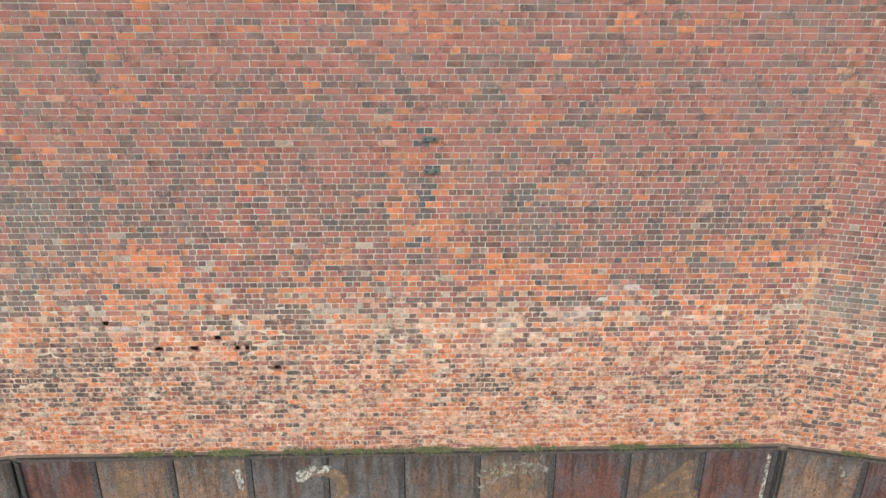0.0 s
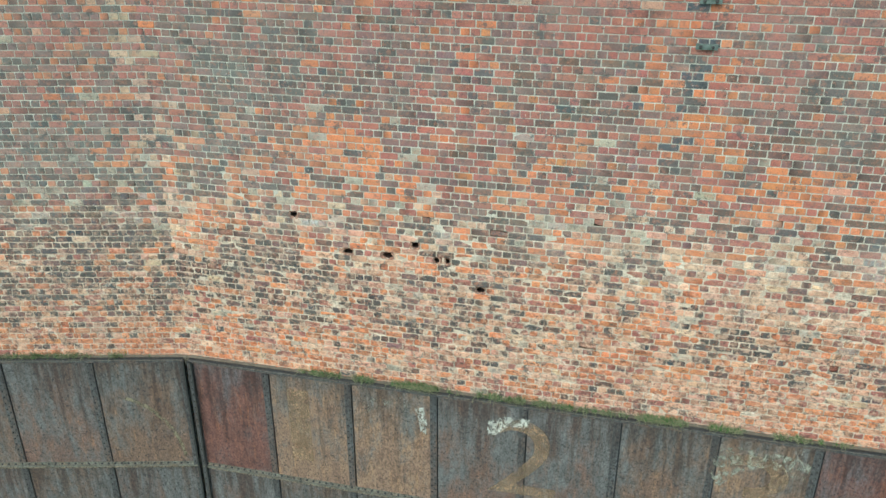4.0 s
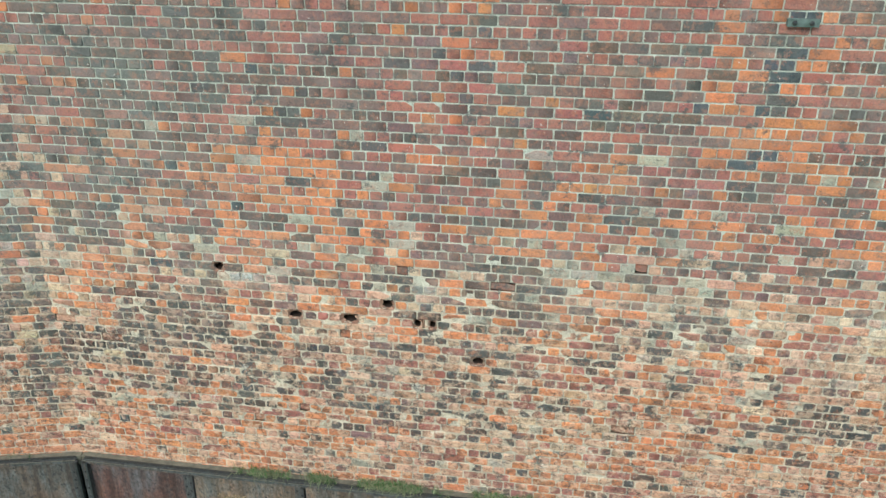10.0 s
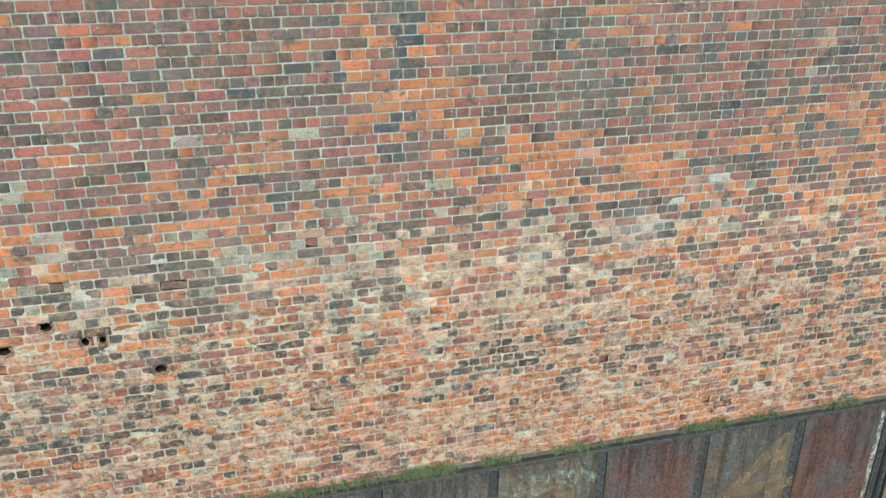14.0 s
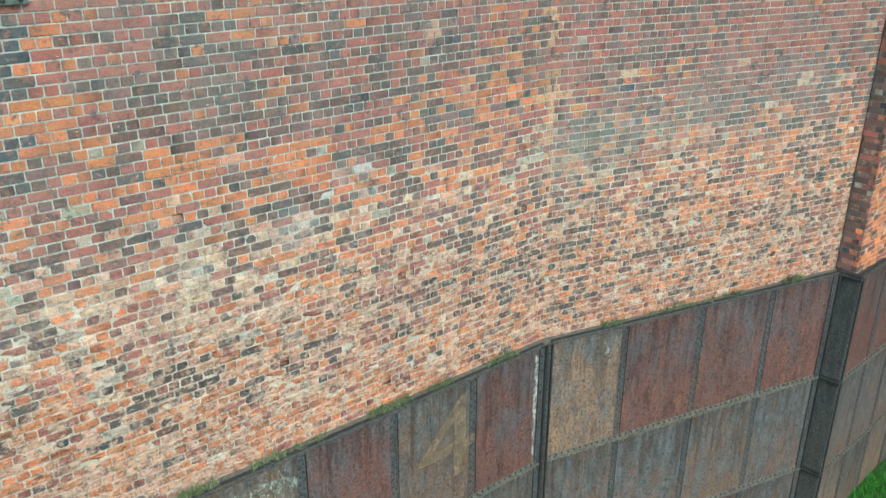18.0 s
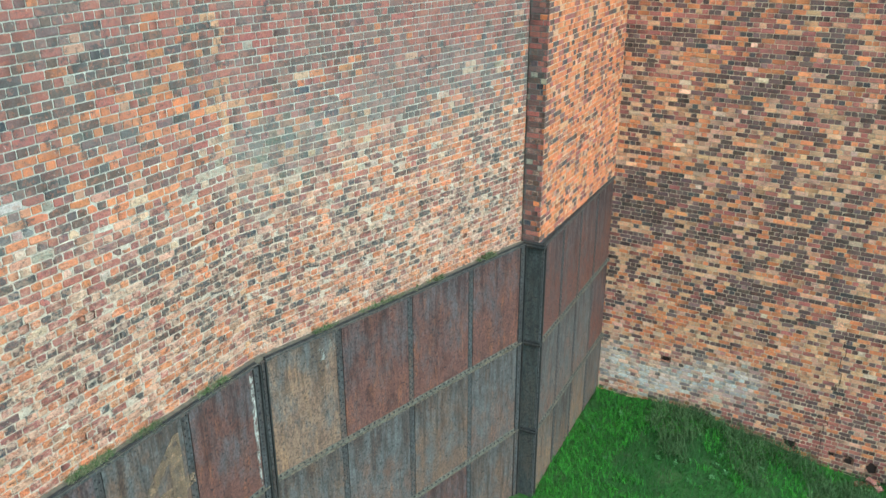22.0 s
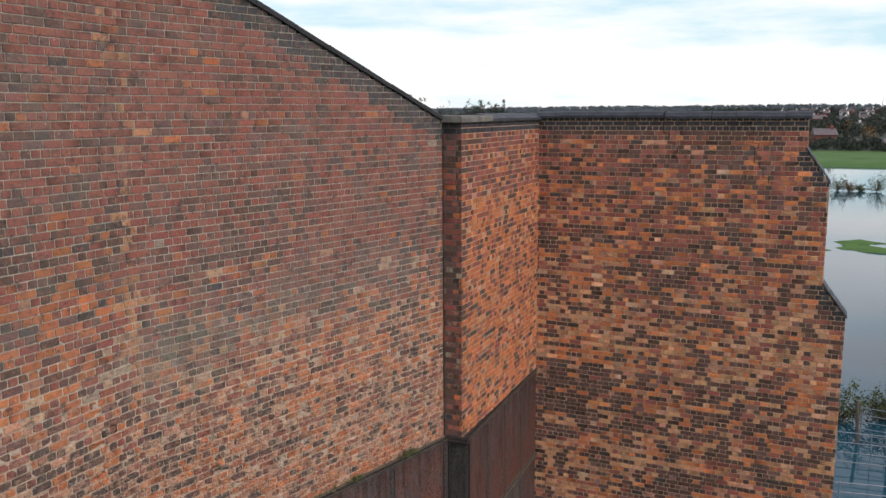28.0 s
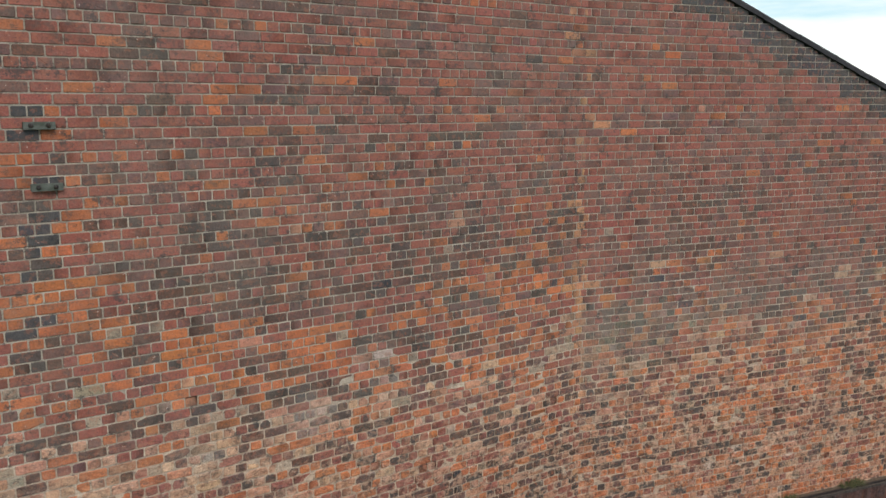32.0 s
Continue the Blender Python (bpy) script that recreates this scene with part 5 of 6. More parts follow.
# ---- ground, water, distance ----
def smooth(a, b, x):
    t = min(1, max(0, (x - a) / (b - a)))
    return t * t * (3 - 2 * t)


WATER_Z = -0.6
EYE = np.array((5.4, -6.65, 10.28))
DIST = 1.04                             # the flood and the distance are drawn up at one scale and set out from here at another


def set_out(obs, k=DIST):
    """Sets things out from the eye at another scale."""
    m = Matrix.Translation(Vector(EYE)) @ Matrix.Scale(k, 4) @ Matrix.Translation(-Vector(EYE))
    for ob in obs:
        ob.matrix_world = m @ ob.matrix_basis


def ground_z(x, y):
    """The ground as it lies: the yard and the bank at the wing wall, then the flooded land."""
    s = FAR_A[1] - y
    rough = 0.06 * noise.noise(Vector((x * 0.8, y * 0.8, 4))) + 0.05 * noise.noise(Vector((x * 2.3, y * 2.3, 8)))
    near = -0.22 - 0.46 * smooth(1.5, 6.2, s) - 0.2 * smooth(6.5, 12, s) + 0.12 * math.exp(-((x - 21.2) / 0.7) ** 2 - ((s - 2.8) / 1.2) ** 2) + rough
    if x < 22.0:
        return near - 0.15 * smooth(1.0, 7.0, 21.6 - x)
    p = EYE[:2] + (np.array((x, y)) - EYE[:2]) / DIST
    far = EYE[2] + DIST * (far_ground_z(float(p[0]), float(p[1])) - EYE[2])
    k = smooth(25.0, 29.0, x)
    return (near - 0.5 * smooth(22.5, 27.0, x)) * (1 - k) + far * k


def far_ground_z(x, y):
    z = -0.85
    far = x - 20
    if far > 8:
        z = min(z, -0.8 + 0.15 * noise.noise(Vector((x * 0.9, y * 0.9, 3))))
        z += 1.1 * math.exp(-(((x - 40) / 8) ** 2) - ((y + 15) / 3.0) ** 2)
    if far > 30:                         # flooded meadows
        n_ = noise.noise(Vector((x * 0.10, y * 0.05, 2))) + 0.6 * noise.noise(Vector((x * 0.5, y * 0.2, 5)))
        z = max(z, -1.0 + 0.38 * smooth(52, 58, far) * (1 - smooth(61, 68, far)) + 0.14 * n_ + 0.46 * smooth(42, 52, far) * (1 - smooth(60, 68, far)) * (noise.noise(Vector((x * 0.7, y * 0.28, 9))) + 0.7 * noise.noise(Vector((x * 1.9, y * 0.8, 19)))))
        z += 0.9 * smooth(166, 170, far) - 0.8 * (smooth(184, 185, far) - smooth(188, 189.5, far)) * smooth(3, 12, -y)
        z += 0.4 * smooth(215, 260, far)
        z += 6.5 * smooth(380, 900, far) * (1 + 0.3 * noise.noise(Vector((x * 0.003, y * 0.003, 6))))
        z += 11 * smooth(1100, 2100, far) * (1 + 0.35 * noise.noise(Vector((x * 0.0015, y * 0.0015, 16))))
    return z


def sheet(xs, ys, name, mat, zf):
    v = [(x, y, zf(x, y)) for y in ys for x in xs]
    n = len(xs)
    f = [(j * n + i, j * n + i + 1, (j + 1) * n + i + 1, (j + 1) * n + i) for j in range(len(ys) - 1) for i in range(n - 1)]
    return mesh_of(name, v, f, mat, smooth=True)


gx = np.concatenate([[-3000, -600, -100, -30], np.arange(-10, 12, 2.0), np.arange(12, 32, 0.4), np.arange(32, 50, 2), np.arange(50, 62, 3), np.arange(62, 92, 0.5), np.arange(92, 96, 1.0), np.arange(96, 130, 3), np.arange(130, 280, 4), np.geomspace(280, 4600, 40)])
gy = np.concatenate([-np.geomspace(40, 3500, 26)[::-1], np.arange(-38, -16, 2.0), np.arange(-14, 4, 0.4), np.arange(5, 40, 3.0), np.geomspace(42, 4000, 26)])
ground_mesh = sheet(gx.tolist(), gy.tolist(), "ground", LAND, ground_z)
ground_mesh.materials.append(WOODS)
ground_mesh.materials.append(MEADOW)
for poly_ in ground_mesh.polygons:
    poly_.material_index = 1 if poly_.center.x > 254 else 2 if poly_.center.x > 50 else 0
ground = thing("ground", ground_mesh, "uneven green meadow and grassy yard", "ground", "structure")
water = thing("water", mesh_of("water", [(22.3, -600, WATER_Z), (600, -600, WATER_Z), (600, 900, WATER_Z), (22.3, 900, WATER_Z)], [(0, 1, 2, 3)], WATER), "calm flood water over meadows", "water", "structure")
FLOOD = EYE[2] + DIST * (WATER_Z - EYE[2])
set_out([water])
strip_ = [(181 + 1.6 * math.sin(math.pi * i / 12) * sg, -10.0 - 15.0 * i / 12) for sg, rng_ in ((1, range(13)), (-1, range(11, 0, -1))) for i in rng_]
thing("flood_strip", mesh_of("flood_strip", [(x, y, ground_z(x, y) + 0.12) for x, y in strip_], [tuple(range(len(strip_)))], WATER), "thin strip of flood water lying in the green meadow", "water", "structure")

# ---- grass and plants ----
def blades(name, pts, mat, h0, h1, width, lean, seed, way=None):
    """Bent grass blades at the given roots, joined."""
    r = np.random.default_rng(seed)
    n = len(pts)
    p = np.array(pts, float)
    a = r.uniform(0, 2 * math.pi, n)
    side = np.stack([np.cos(a), np.sin(a), np.zeros(n)], -1)
    tip = np.stack([-np.sin(a), np.cos(a), np.zeros(n)], -1) * r.uniform(0.2, 1.0, (n, 1)) * lean
    if way is not None:
        tip = tip + np.array(way) * r.uniform(0, 1, (n, 1))
    h = r.uniform(h0, h1, (n, 1))
    up = np.array((0, 0, 1.0))
    w = width * r.uniform(0.6, 1.3, (n, 1))
    V = np.zeros((n, 5, 3))
    V[:, 0], V[:, 1] = p - side * w, p + side * w
    mid = p + up * h * 0.6 + tip * h * 0.4
    V[:, 2], V[:, 3] = mid + side * w * 0.7, mid - side * w * 0.7
    V[:, 4] = p + up * h * (0.9 - 0.3 * np.linalg.norm(tip, axis=1, keepdims=True).clip(0, 1.5)) + tip * h
    k = 5 * np.arange(n)[:, None]
    f = np.concatenate([np.array([[0, 1, 3], [1, 2, 3], [3, 2, 4]])[None] + k[:, None]], 0).reshape(-1, 3)
    return mesh_of(name, V.reshape(-1, 3), f, mat)


def ledge_roots(fr, spans, count, seed):
    r = np.random.default_rng(seed)
    out = []
    while len(out) < count:
        lo, hi = spans[r.integers(0, len(spans))]
        u = r.uniform(lo, hi)
        if patch(u, 0.0, 1.6, seed) + 0.3 * patch(u, 0, 6.0, seed + 1) + 0.35 * patch(u, 0, 15.0, seed + 2) > r.uniform(-0.15, 0.55):
            out.append(fr.at(u, r.uniform(-0.10, 0.0), LEDGE + 0.01))
    return out


for nm, fr, spans, count, sd in (("ledge_grass_north", F_MAIN, ((1.5, 11.7), (1.5, 8.5)), 6500, 71), ("ledge_grass_northeast", F_EAST, ((0.9, 3.4), (4.0, 4.6)), 1300, 72), ("ledge_grass_northwest", F_WEST, ((2.4, 4.9),), 900, 73)):
    half = count * 4 // 5
    roots = ledge_roots(fr, spans, count, sd)
    tuft = thing(nm, blades(nm, roots[:half], GRASS_DRY, 0.03, 0.15, 0.0035, 1.1, sd, (*(fr.n * 0.7), -0.25)), "dry green grass tufts growing on the iron ledge", "grass", "stuff")
    part("green_blades", blades("green_blades", roots[half:], GRASS, 0.04, 0.12, 0.004, 0.8, sd + 9, (*(fr.n * 0.4), 0)), GRASS, tuft)


def yard_ok(x, y):
    p = np.array((x, y)) - FAR_A
    away, s = float(p @ B_FAR.n), float(p @ FAR_D)
    if s < 6.15 and -0.5 < away < 0.02:
        return False
    for fr in (F_END, F_EAST, F_MAIN):
        q_ = np.array((x, y)) - fr.a
        if -0.2 < q_ @ fr.d < fr.length + 0.2 and q_ @ fr.n < 0.02:
            return False
    return ground_z(x, y) > FLOOD - 0.12


def scatter(count, x0, x1, y0, y1, seed, test):
    r = np.random.default_rng(seed)
    out = []
    for _ in range(count * 6):
        x, y = r.uniform(x0, x1), r.uniform(y0, y1)
        if test(x, y):
            out.append((x, y, ground_z(x, y) - 0.01))
            if len(out) == count:
                break
    return out


roots = scatter(46000, 15.5, 28.5, -11.5, -1.0, 81, yard_ok)
bank = [p for p in roots if (np.array(p[:2]) - FAR_A) @ B_FAR.n < 0]
roots = [p for p in roots if (np.array(p[:2]) - FAR_A) @ B_FAR.n >= 0]
bank += scatter(9000, 21.6, 29.0, -13.0, -4.0, 87, lambda x, y: yard_ok(x, y) and (np.array((x, y)) - FAR_A) @ B_FAR.n < 0)
thing("bank_grass", blades("bank_grass", bank, BANK, 0.08, 0.34, 0.009, 1.1, 88), "dark rough grass and herbs on the flooded bank", "grass", "stuff")
thing("yard_grass", blades("yard_grass", roots, GRASS, 0.06, 0.22, 0.0055, 1.1, 82), "lush green uncut grass in the yard", "grass", "stuff")
bright = [p for p in scatter(30000, 15.5, 21.6, -9.5, -1.2, 85, yard_ok) if patch(p[0], p[1], 0.7, 17) + 0.4 * patch(p[0], p[1], 2.1, 18) > 0.02]
thing("bright_grass", blades("bright_grass", bright, GRASS_BRIGHT, 0.06, 0.20, 0.0055, 1.1, 86), "bright yellow-green grass patches in the yard", "grass", "stuff")
roots = [p for p in scatter(9000, 19.8, 21.6, -7.6, -1.4, 83, yard_ok) if patch(p[0] * 0.6, p[1], 1.3, 7) > 0.02 and FAR_A[1] - p[1] > 1.5]
thing("long_grass", blades("long_grass", roots, LONG_GRASS, 0.15, 0.42, 0.006, 1.1, 84, (-0.5, 0, 0)), "longer dull green grass along the wing wall's foot", "grass", "stuff")


def weed(seed):
    """A low broad-leaved weed: a rosette of pointed leaves on a short stalk."""
    r = np.random.default_rng(seed)
    top = new("weed")
    bm = bmesh.new()
    tube_bm(bm, (0, 0, 0), (0.01, 0.0, 0.22), 0.008, 0.004, 5)
    part("stalk", bm, GRASS, top)
    bm = bmesh.new()
    for i in range(18):
        a, z, l = r.uniform(0, 6.28), r.uniform(0.04, 0.24), r.uniform(0.09, 0.17)
        d, s = Vector((math.cos(a), math.sin(a), r.uniform(0.0, 0.5))), Vector((-math.sin(a), math.cos(a), 0))
        o = Vector((0, 0, z))
        vs = [bm.verts.new(q_) for q_ in (o, o + d * l * 0.5 + s * l * 0.28, o + d * l, o + d * l * 0.5 - s * l * 0.28)]
        bm.faces.new(vs)
    part("leaves", bm, WEED, top)
    return tagged(top, "pale green broad-leaved weed in the grass", "weed", "weeds in the yard")


first = weed(5)
spots = scatter(26, 18.6, 21.2, -5.4, -1.9, 91, lambda x, y: yard_ok(x, y) and patch(x, y, 1.1, 3) > -0.1)
for i, (x, y, z) in enumerate(spots):
    m = pose(x, y, z, 0, 0, i * 67) @ Matrix.Scale(0.5 + 0.5 * ((i * 37) % 10) / 10, 4)
    if i == 0:
        first.matrix_world = m
    else:
        o = copy_thing(first, m)


# ---- bushes and trees ----
before = set(bpy.data.objects)
def shrub(name, label, category, x, y, z, height, radius, leaf_mat, leaves, leaf_size, seed, trunk=0.25, twigs=26, flat=1.0, group=""):
    """A tapered trunk with forking limbs, and a crown of many small leaf clumps with gaps."""
    r = np.random.default_rng(seed)
    top = tagged(new(name), label, category, group)
    top.location = (x, y, z)
    bm = bmesh.new()
    hub = Vector((0, 0, height * trunk))
    tube_bm(bm, (0, 0, -0.3), hub, height * 0.022 + 0.012, height * 0.015 + 0.008)
    ends = []
    for i in range(twigs):
        a, e = r.uniform(0, 6.28), r.uniform(0.15, 1.0)
        rr = radius * math.sqrt(r.uniform(0.1, 1.0))
        tipz = height * (trunk + (1 - trunk) * (e if rr < radius * 0.6 else e * 0.75))
        tip = Vector((rr * math.cos(a), rr * math.sin(a) * flat, tipz))
        mid = hub.lerp(tip, 0.5) + Vector(r.normal(0, 0.07 * radius, 3))
        tube_bm(bm, hub, mid, height * 0.009 + 0.006, height * 0.005 + 0.004, 4)
        tube_bm(bm, mid, tip, height * 0.005 + 0.004, 0.003, 4)
        ends += [tip, mid.lerp(tip, 0.5), mid]
    part("trunk", bm, TWIG, top)
    n = leaves
    e = np.array([tuple(q_) for q_ in ends])
    c = e[r.integers(0, len(e), n)] + r.normal(0, radius * 0.10, (n, 3))
    c[:, 2] = c[:, 2].clip(0.02 * height, None)
    u_, v_ = r.normal(0, 1, (n, 3)), r.normal(0, 1, (n, 3))
    u_ /= np.linalg.norm(u_, axis=1, keepdims=True)
    v_ -= (v_ * u_).sum(1, keepdims=True) * u_
    v_ /= np.linalg.norm(v_, axis=1, keepdims=True)
    s = leaf_size * r.uniform(0.5, 1.3, (n, 1))
    V = np.stack([c - u_ * s, c + v_ * s * 0.5, c + u_ * s, c - v_ * s * 0.5], 1).reshape(-1, 3)
    F = (np.arange(4)[None] + 4 * np.arange(n)[:, None])
    part("crown", mesh_of("crown", V, F, leaf_mat), leaf_mat, top)
    return top


shrub("tree", "half-bare riverside tree with thin brown-green leaves", "tree", 46.0, -12.9, -0.6, 5.8, 2.9, BUSH, 52000, 0.065, 101, 0.08, 210)
shrub("tree", "bare-twigged willow by the flood water", "tree", 56, -14.6, -0.5, 6.0, 2.8, BUSH_BROWN, 26000, 0.065, 102, 0.08, 170)
shrub("bush", "dense green bush behind the steel fence", "bush", 38.8, -11.9, -0.4, 2.5, 1.5, BUSH, 2400, 0.07, 103, 0.1, 40)
shrub("bush", "green bush on the flooded bank", "bush", 41.5, -12.6, -0.4, 2.8, 1.5, BUSH, 2000, 0.08, 104, 0.1, 40)
shrub("bush", "low dark bush beside the small gate", "bush", 37.0, -7.4, -0.7, 1.5, 1.2, BUSH, 1500, 0.06, 105, 0.1, 36)
shrub("bush", "low bush behind the small gate", "bush", 37.6, -8.9, -0.7, 1.4, 0.9, BUSH, 1200, 0.06, 106, 0.1, 30)
shrub("bush", "creeper on the fence in the flood", "bush", 34.6, -9.9, -0.75, 0.9, 0.7, BUSH, 900, 0.06, 107, 0.1, 24)
rr_ = np.random.default_rng(55)
thing("reeds", blades("reeds", [(40.2 + rr_.normal(0, 0.5), -10.9 + rr_.normal(0, 0.4), -0.6) for _ in range(900)], REED, 0.8, 1.9, 0.012, 0.5, 56), "dry buff reeds at the water's edge", "reeds", "stuff")
for i, (x, y, h) in enumerate(((132, -7.2, 2.6), (132, -8.6, 1.9), (132.5, -9.9, 1.5), (132.3, -12.0, 2.9), (133, -14.2, 2.1), (120, -17.0, 2.4), (121, -15.4, 1.0), (134.5, -20.3, 2.6), (133, -22.5, 2.0), (134, -18.6, 1.3))):
    shrub("hedge_bush", "thin hawthorn bush standing in the flood", "bush", x, y, -0.75, h, h * 0.55, BUSH_BROWN if i % 3 == 1 else BUSH, 1300, 0.07, 120 + i, 0.08, 30, group="hedge bushes in the flood")

# far trees on the skyline and the wooded slope
for i, (az, d, topz, rad) in enumerate(((61.6, 240, 15.6, 3.2), (62.6, 245, 15.0, 3.0), (63.6, 238, 14.2, 2.6), (65.2, 236, 14.4, 2.6), (67.0, 240, 14.2, 3.0), (67.9, 236, 14.7, 2.8), (68.8, 240, 13.6, 2.4))):
    a_ = radians(az)
    shrub("skyline_tree", "round autumn tree on the skyline", "tree", 5.4 + d * math.sin(a_), -6.8 + d * math.cos(a_), 3.0, topz - 3.0, rad, FAR_LEAF, 5200 if i != 3 else 700, 0.2, 140 + i, 0.25, 40, group="trees on the skyline")


def far_woods(name, label, count, d0, d1, az0, az1, h0, h1, seed, mat=FAR_LEAF):
    r = np.random.default_rng(seed)
    vs, k = [], 240 if d1 < 1000 else 90
    for _ in range(count):
        d, a_ = r.uniform(d0, d1), radians(r.uniform(az0, az1))
        x, y = 5.4 + d * math.sin(a_), -6.8 + d * math.cos(a_)
        h = r.uniform(h0, h1)
        z = far_ground_z(x, y)
        ball = r.normal(0, 1, (k, 3))
        ball *= (r.uniform(0.15, 1, (k, 1)) ** 0.5) / np.linalg.norm(ball, axis=1, keepdims=True)
        c = ball * (h * 0.42, h * 0.42, h * 0.45) + r.normal(0, h * 0.05, (k, 3)) + (x, y, z + h * 0.52)
        u_, v_ = r.normal(0, 1, (k, 3)), r.normal(0, 1, (k, 3))
        s = h * (0.04 if d1 < 1000 else 0.07)
        vs.append(np.stack([c - u_ * s, c + v_ * s, c + u_ * s, c - v_ * s], 1).reshape(-1, 3))
    V = np.concatenate(vs)
    F = np.arange(len(V)).reshape(-1, 4)
    return thing(name, mesh_of(name, V, F, mat), label, "woods", "stuff")


far_woods("far_hedgerow", "dark hedgerow trees beyond the flooded field", 300, 236, 275, 84, 101, 1.4, 3.2, 201)
far_woods("autumn_woods", "brown autumn trees among the houses", 60, 280, 800, 84, 101, 3.0, 6.5, 204, BUSH_BROWN)
far_woods("far_woods", "autumn woods among the houses on the slope", 900, 330, 900, 82, 101, 3.0, 6.5, 202)
far_woods("hill_woods", "haze-pale woods along the distant ridge", 2600, 1100, 2300, 55, 102, 5, 8.5, 203, HAZED_RIDGE_LEAF)


# ---- houses, bridge, poles ----
def house(label, x, y, z, w, d, h, roof_h, wall_mat, turn=0, group=""):
    top = tagged(new("house"), label, "house", group)
    part("wall", box_bm(-w / 2, w / 2, -d / 2, d / 2, -3, h), wall_mat, top)
    bm = bmesh.new()
    e = 0.35
    vs = [bm.verts.new(p) for p in ((-w / 2 - e, -d / 2 - e, h - 0.1), (w / 2 + e, -d / 2 - e, h - 0.1), (w / 2 + e, d / 2 + e, h - 0.1), (-w / 2 - e, d / 2 + e, h - 0.1), (-w / 2 - e, 0, h + roof_h), (w / 2 + e, 0, h + roof_h))]
    for f in ((0, 1, 5, 4), (2, 3, 4, 5), (0, 4, 3), (1, 2, 5), (3, 2, 1, 0)):
        bm.faces.new([vs[i] for i in f])
    roof = part("roof", bm, ROOF, top)
    part("chimney", box_bm(w * 0.28, w * 0.28 + 0.8, -0.4, 0.4, h + roof_h * 0.5, h + roof_h + 0.9), wall_mat, roof)
    for k in range(max(2, int(w // 3))):
        for zz in ((1.0, 3.5) if h > 4.5 else (1.0,)):
            u = -w / 2 + (k + 0.5) * w / max(2, int(w // 3))
            part("window", box_bm(u - 0.55, u + 0.55, -d / 2 - 0.04, -d / 2 + 0.02, zz, zz + 1.2), GLASS, top)
    top.matrix_world = pose(x, y, z, 0, 0, turn)
    return top


def seen(az, d, el):
    a_ = radians(az)
    return 5.4 + d * math.sin(a_), -6.8 + d * math.cos(a_), 10.2 + d * math.tan(radians(el))


house("white rendered house by the river", *seen(93.9, 242, -2.42), 3.9, 4.5, 2.0, 1.2, WHITE_WALL, -80)
house("brown brick house beside a white one", *seen(93.0, 245, -2.40), 4.2, 4.5, 2.0, 1.3, RED_WALL, -80)
house("red brick house with a grey roof", *seen(89.2, 268, -2.15), 5.8, 5, 3.4, 1.7, RED_WALL, -75)
base_w = house("pale rendered house on the hillside", *seen(90.9, 450, -1.2), 5.5, 4.5, 2.6, 1.6, WHITE_WALL, -70, "houses on the hillside")
base_r = house("red brick house on the hillside", *seen(96.5, 450, -1.2), 5.5, 4.5, 2.6, 1.6, RED_WALL, -95, "houses on the hillside")
rh_ = np.random.default_rng(66)
for i in range(44):
    az, el = rh_.uniform(86.5, 97.5), rh_.uniform(-1.0, -0.15)
    d = float(np.interp(el, (-1.1, -0.1), (420, 1000))) + rh_.uniform(-30, 30)
    x, y, z = seen(az, d, el)
    copy_thing(base_w if i % 3 else base_r, pose(x, y, max(z, far_ground_z(x, y) - 0.3) + 1.5, 0, 0, -90 + rh_.uniform(-50, 50)))

bx, by, bz = seen(94.7, 270, -2.3)
bridge = tagged(new("footbridge"), "blue-grey steel truss footbridge over the river", "bridge")
bridge.location = (bx, by - 8, bz)
part("deck", box_bm(-0.8, 0.8, -11, 11, -0.2, 0.1), BLUE_STEEL, bridge)
for sx in (-0.75, 0.75):
    bm = bmesh.new()
    prev = None
    for i in range(13):
        yy = -11 + 22 * i / 12
        zz = 1.2 + 0.8 * math.sin(math.pi * i / 12)
        tube_bm(bm, (sx, yy, 0), (sx, yy, zz), 0.06, 0.06, 4)
        if prev:
            tube_bm(bm, (sx, *prev), (sx, yy, zz), 0.09, 0.09, 4)
            tube_bm(bm, (sx, prev[0], 0), (sx, yy, zz), 0.04, 0.04, 4)
        prev = (yy, zz)
    part("truss", bm, BLUE_STEEL, bridge)
for az in (94.15, 94.4):
    x, y, z = seen(az, 238, -2.4)
    pole = tagged(new("utility_pole"), "pale timber pole by the footbridge", "pole", "poles by the bridge")
    bm = bmesh.new()
    tube_bm(bm, (0, 0, -1), (0, 0, 5.6), 0.16, 0.12, 8)
    part("shaft", bm, POST, pole)
    bm = bmesh.new()
    tube_bm(bm, (0, -0.8, 5.3), (0, 0.8, 5.3), 0.06, 0.06, 5)
    part("crossarm", bm, POST, pole)
    pole.location = (x, y, z)
x, y, z = seen(92.3, 2000, 0.2)
mast = tagged(new("radio_mast"), "thin lattice radio mast on the ridge", "mast")
bm = bmesh.new()
tube_bm(bm, (0, 0, -5), (0, 0, 22), 0.8, 0.3, 5)
part("shaft", bm, GALV, mast)
mast.location = (x, y, z)


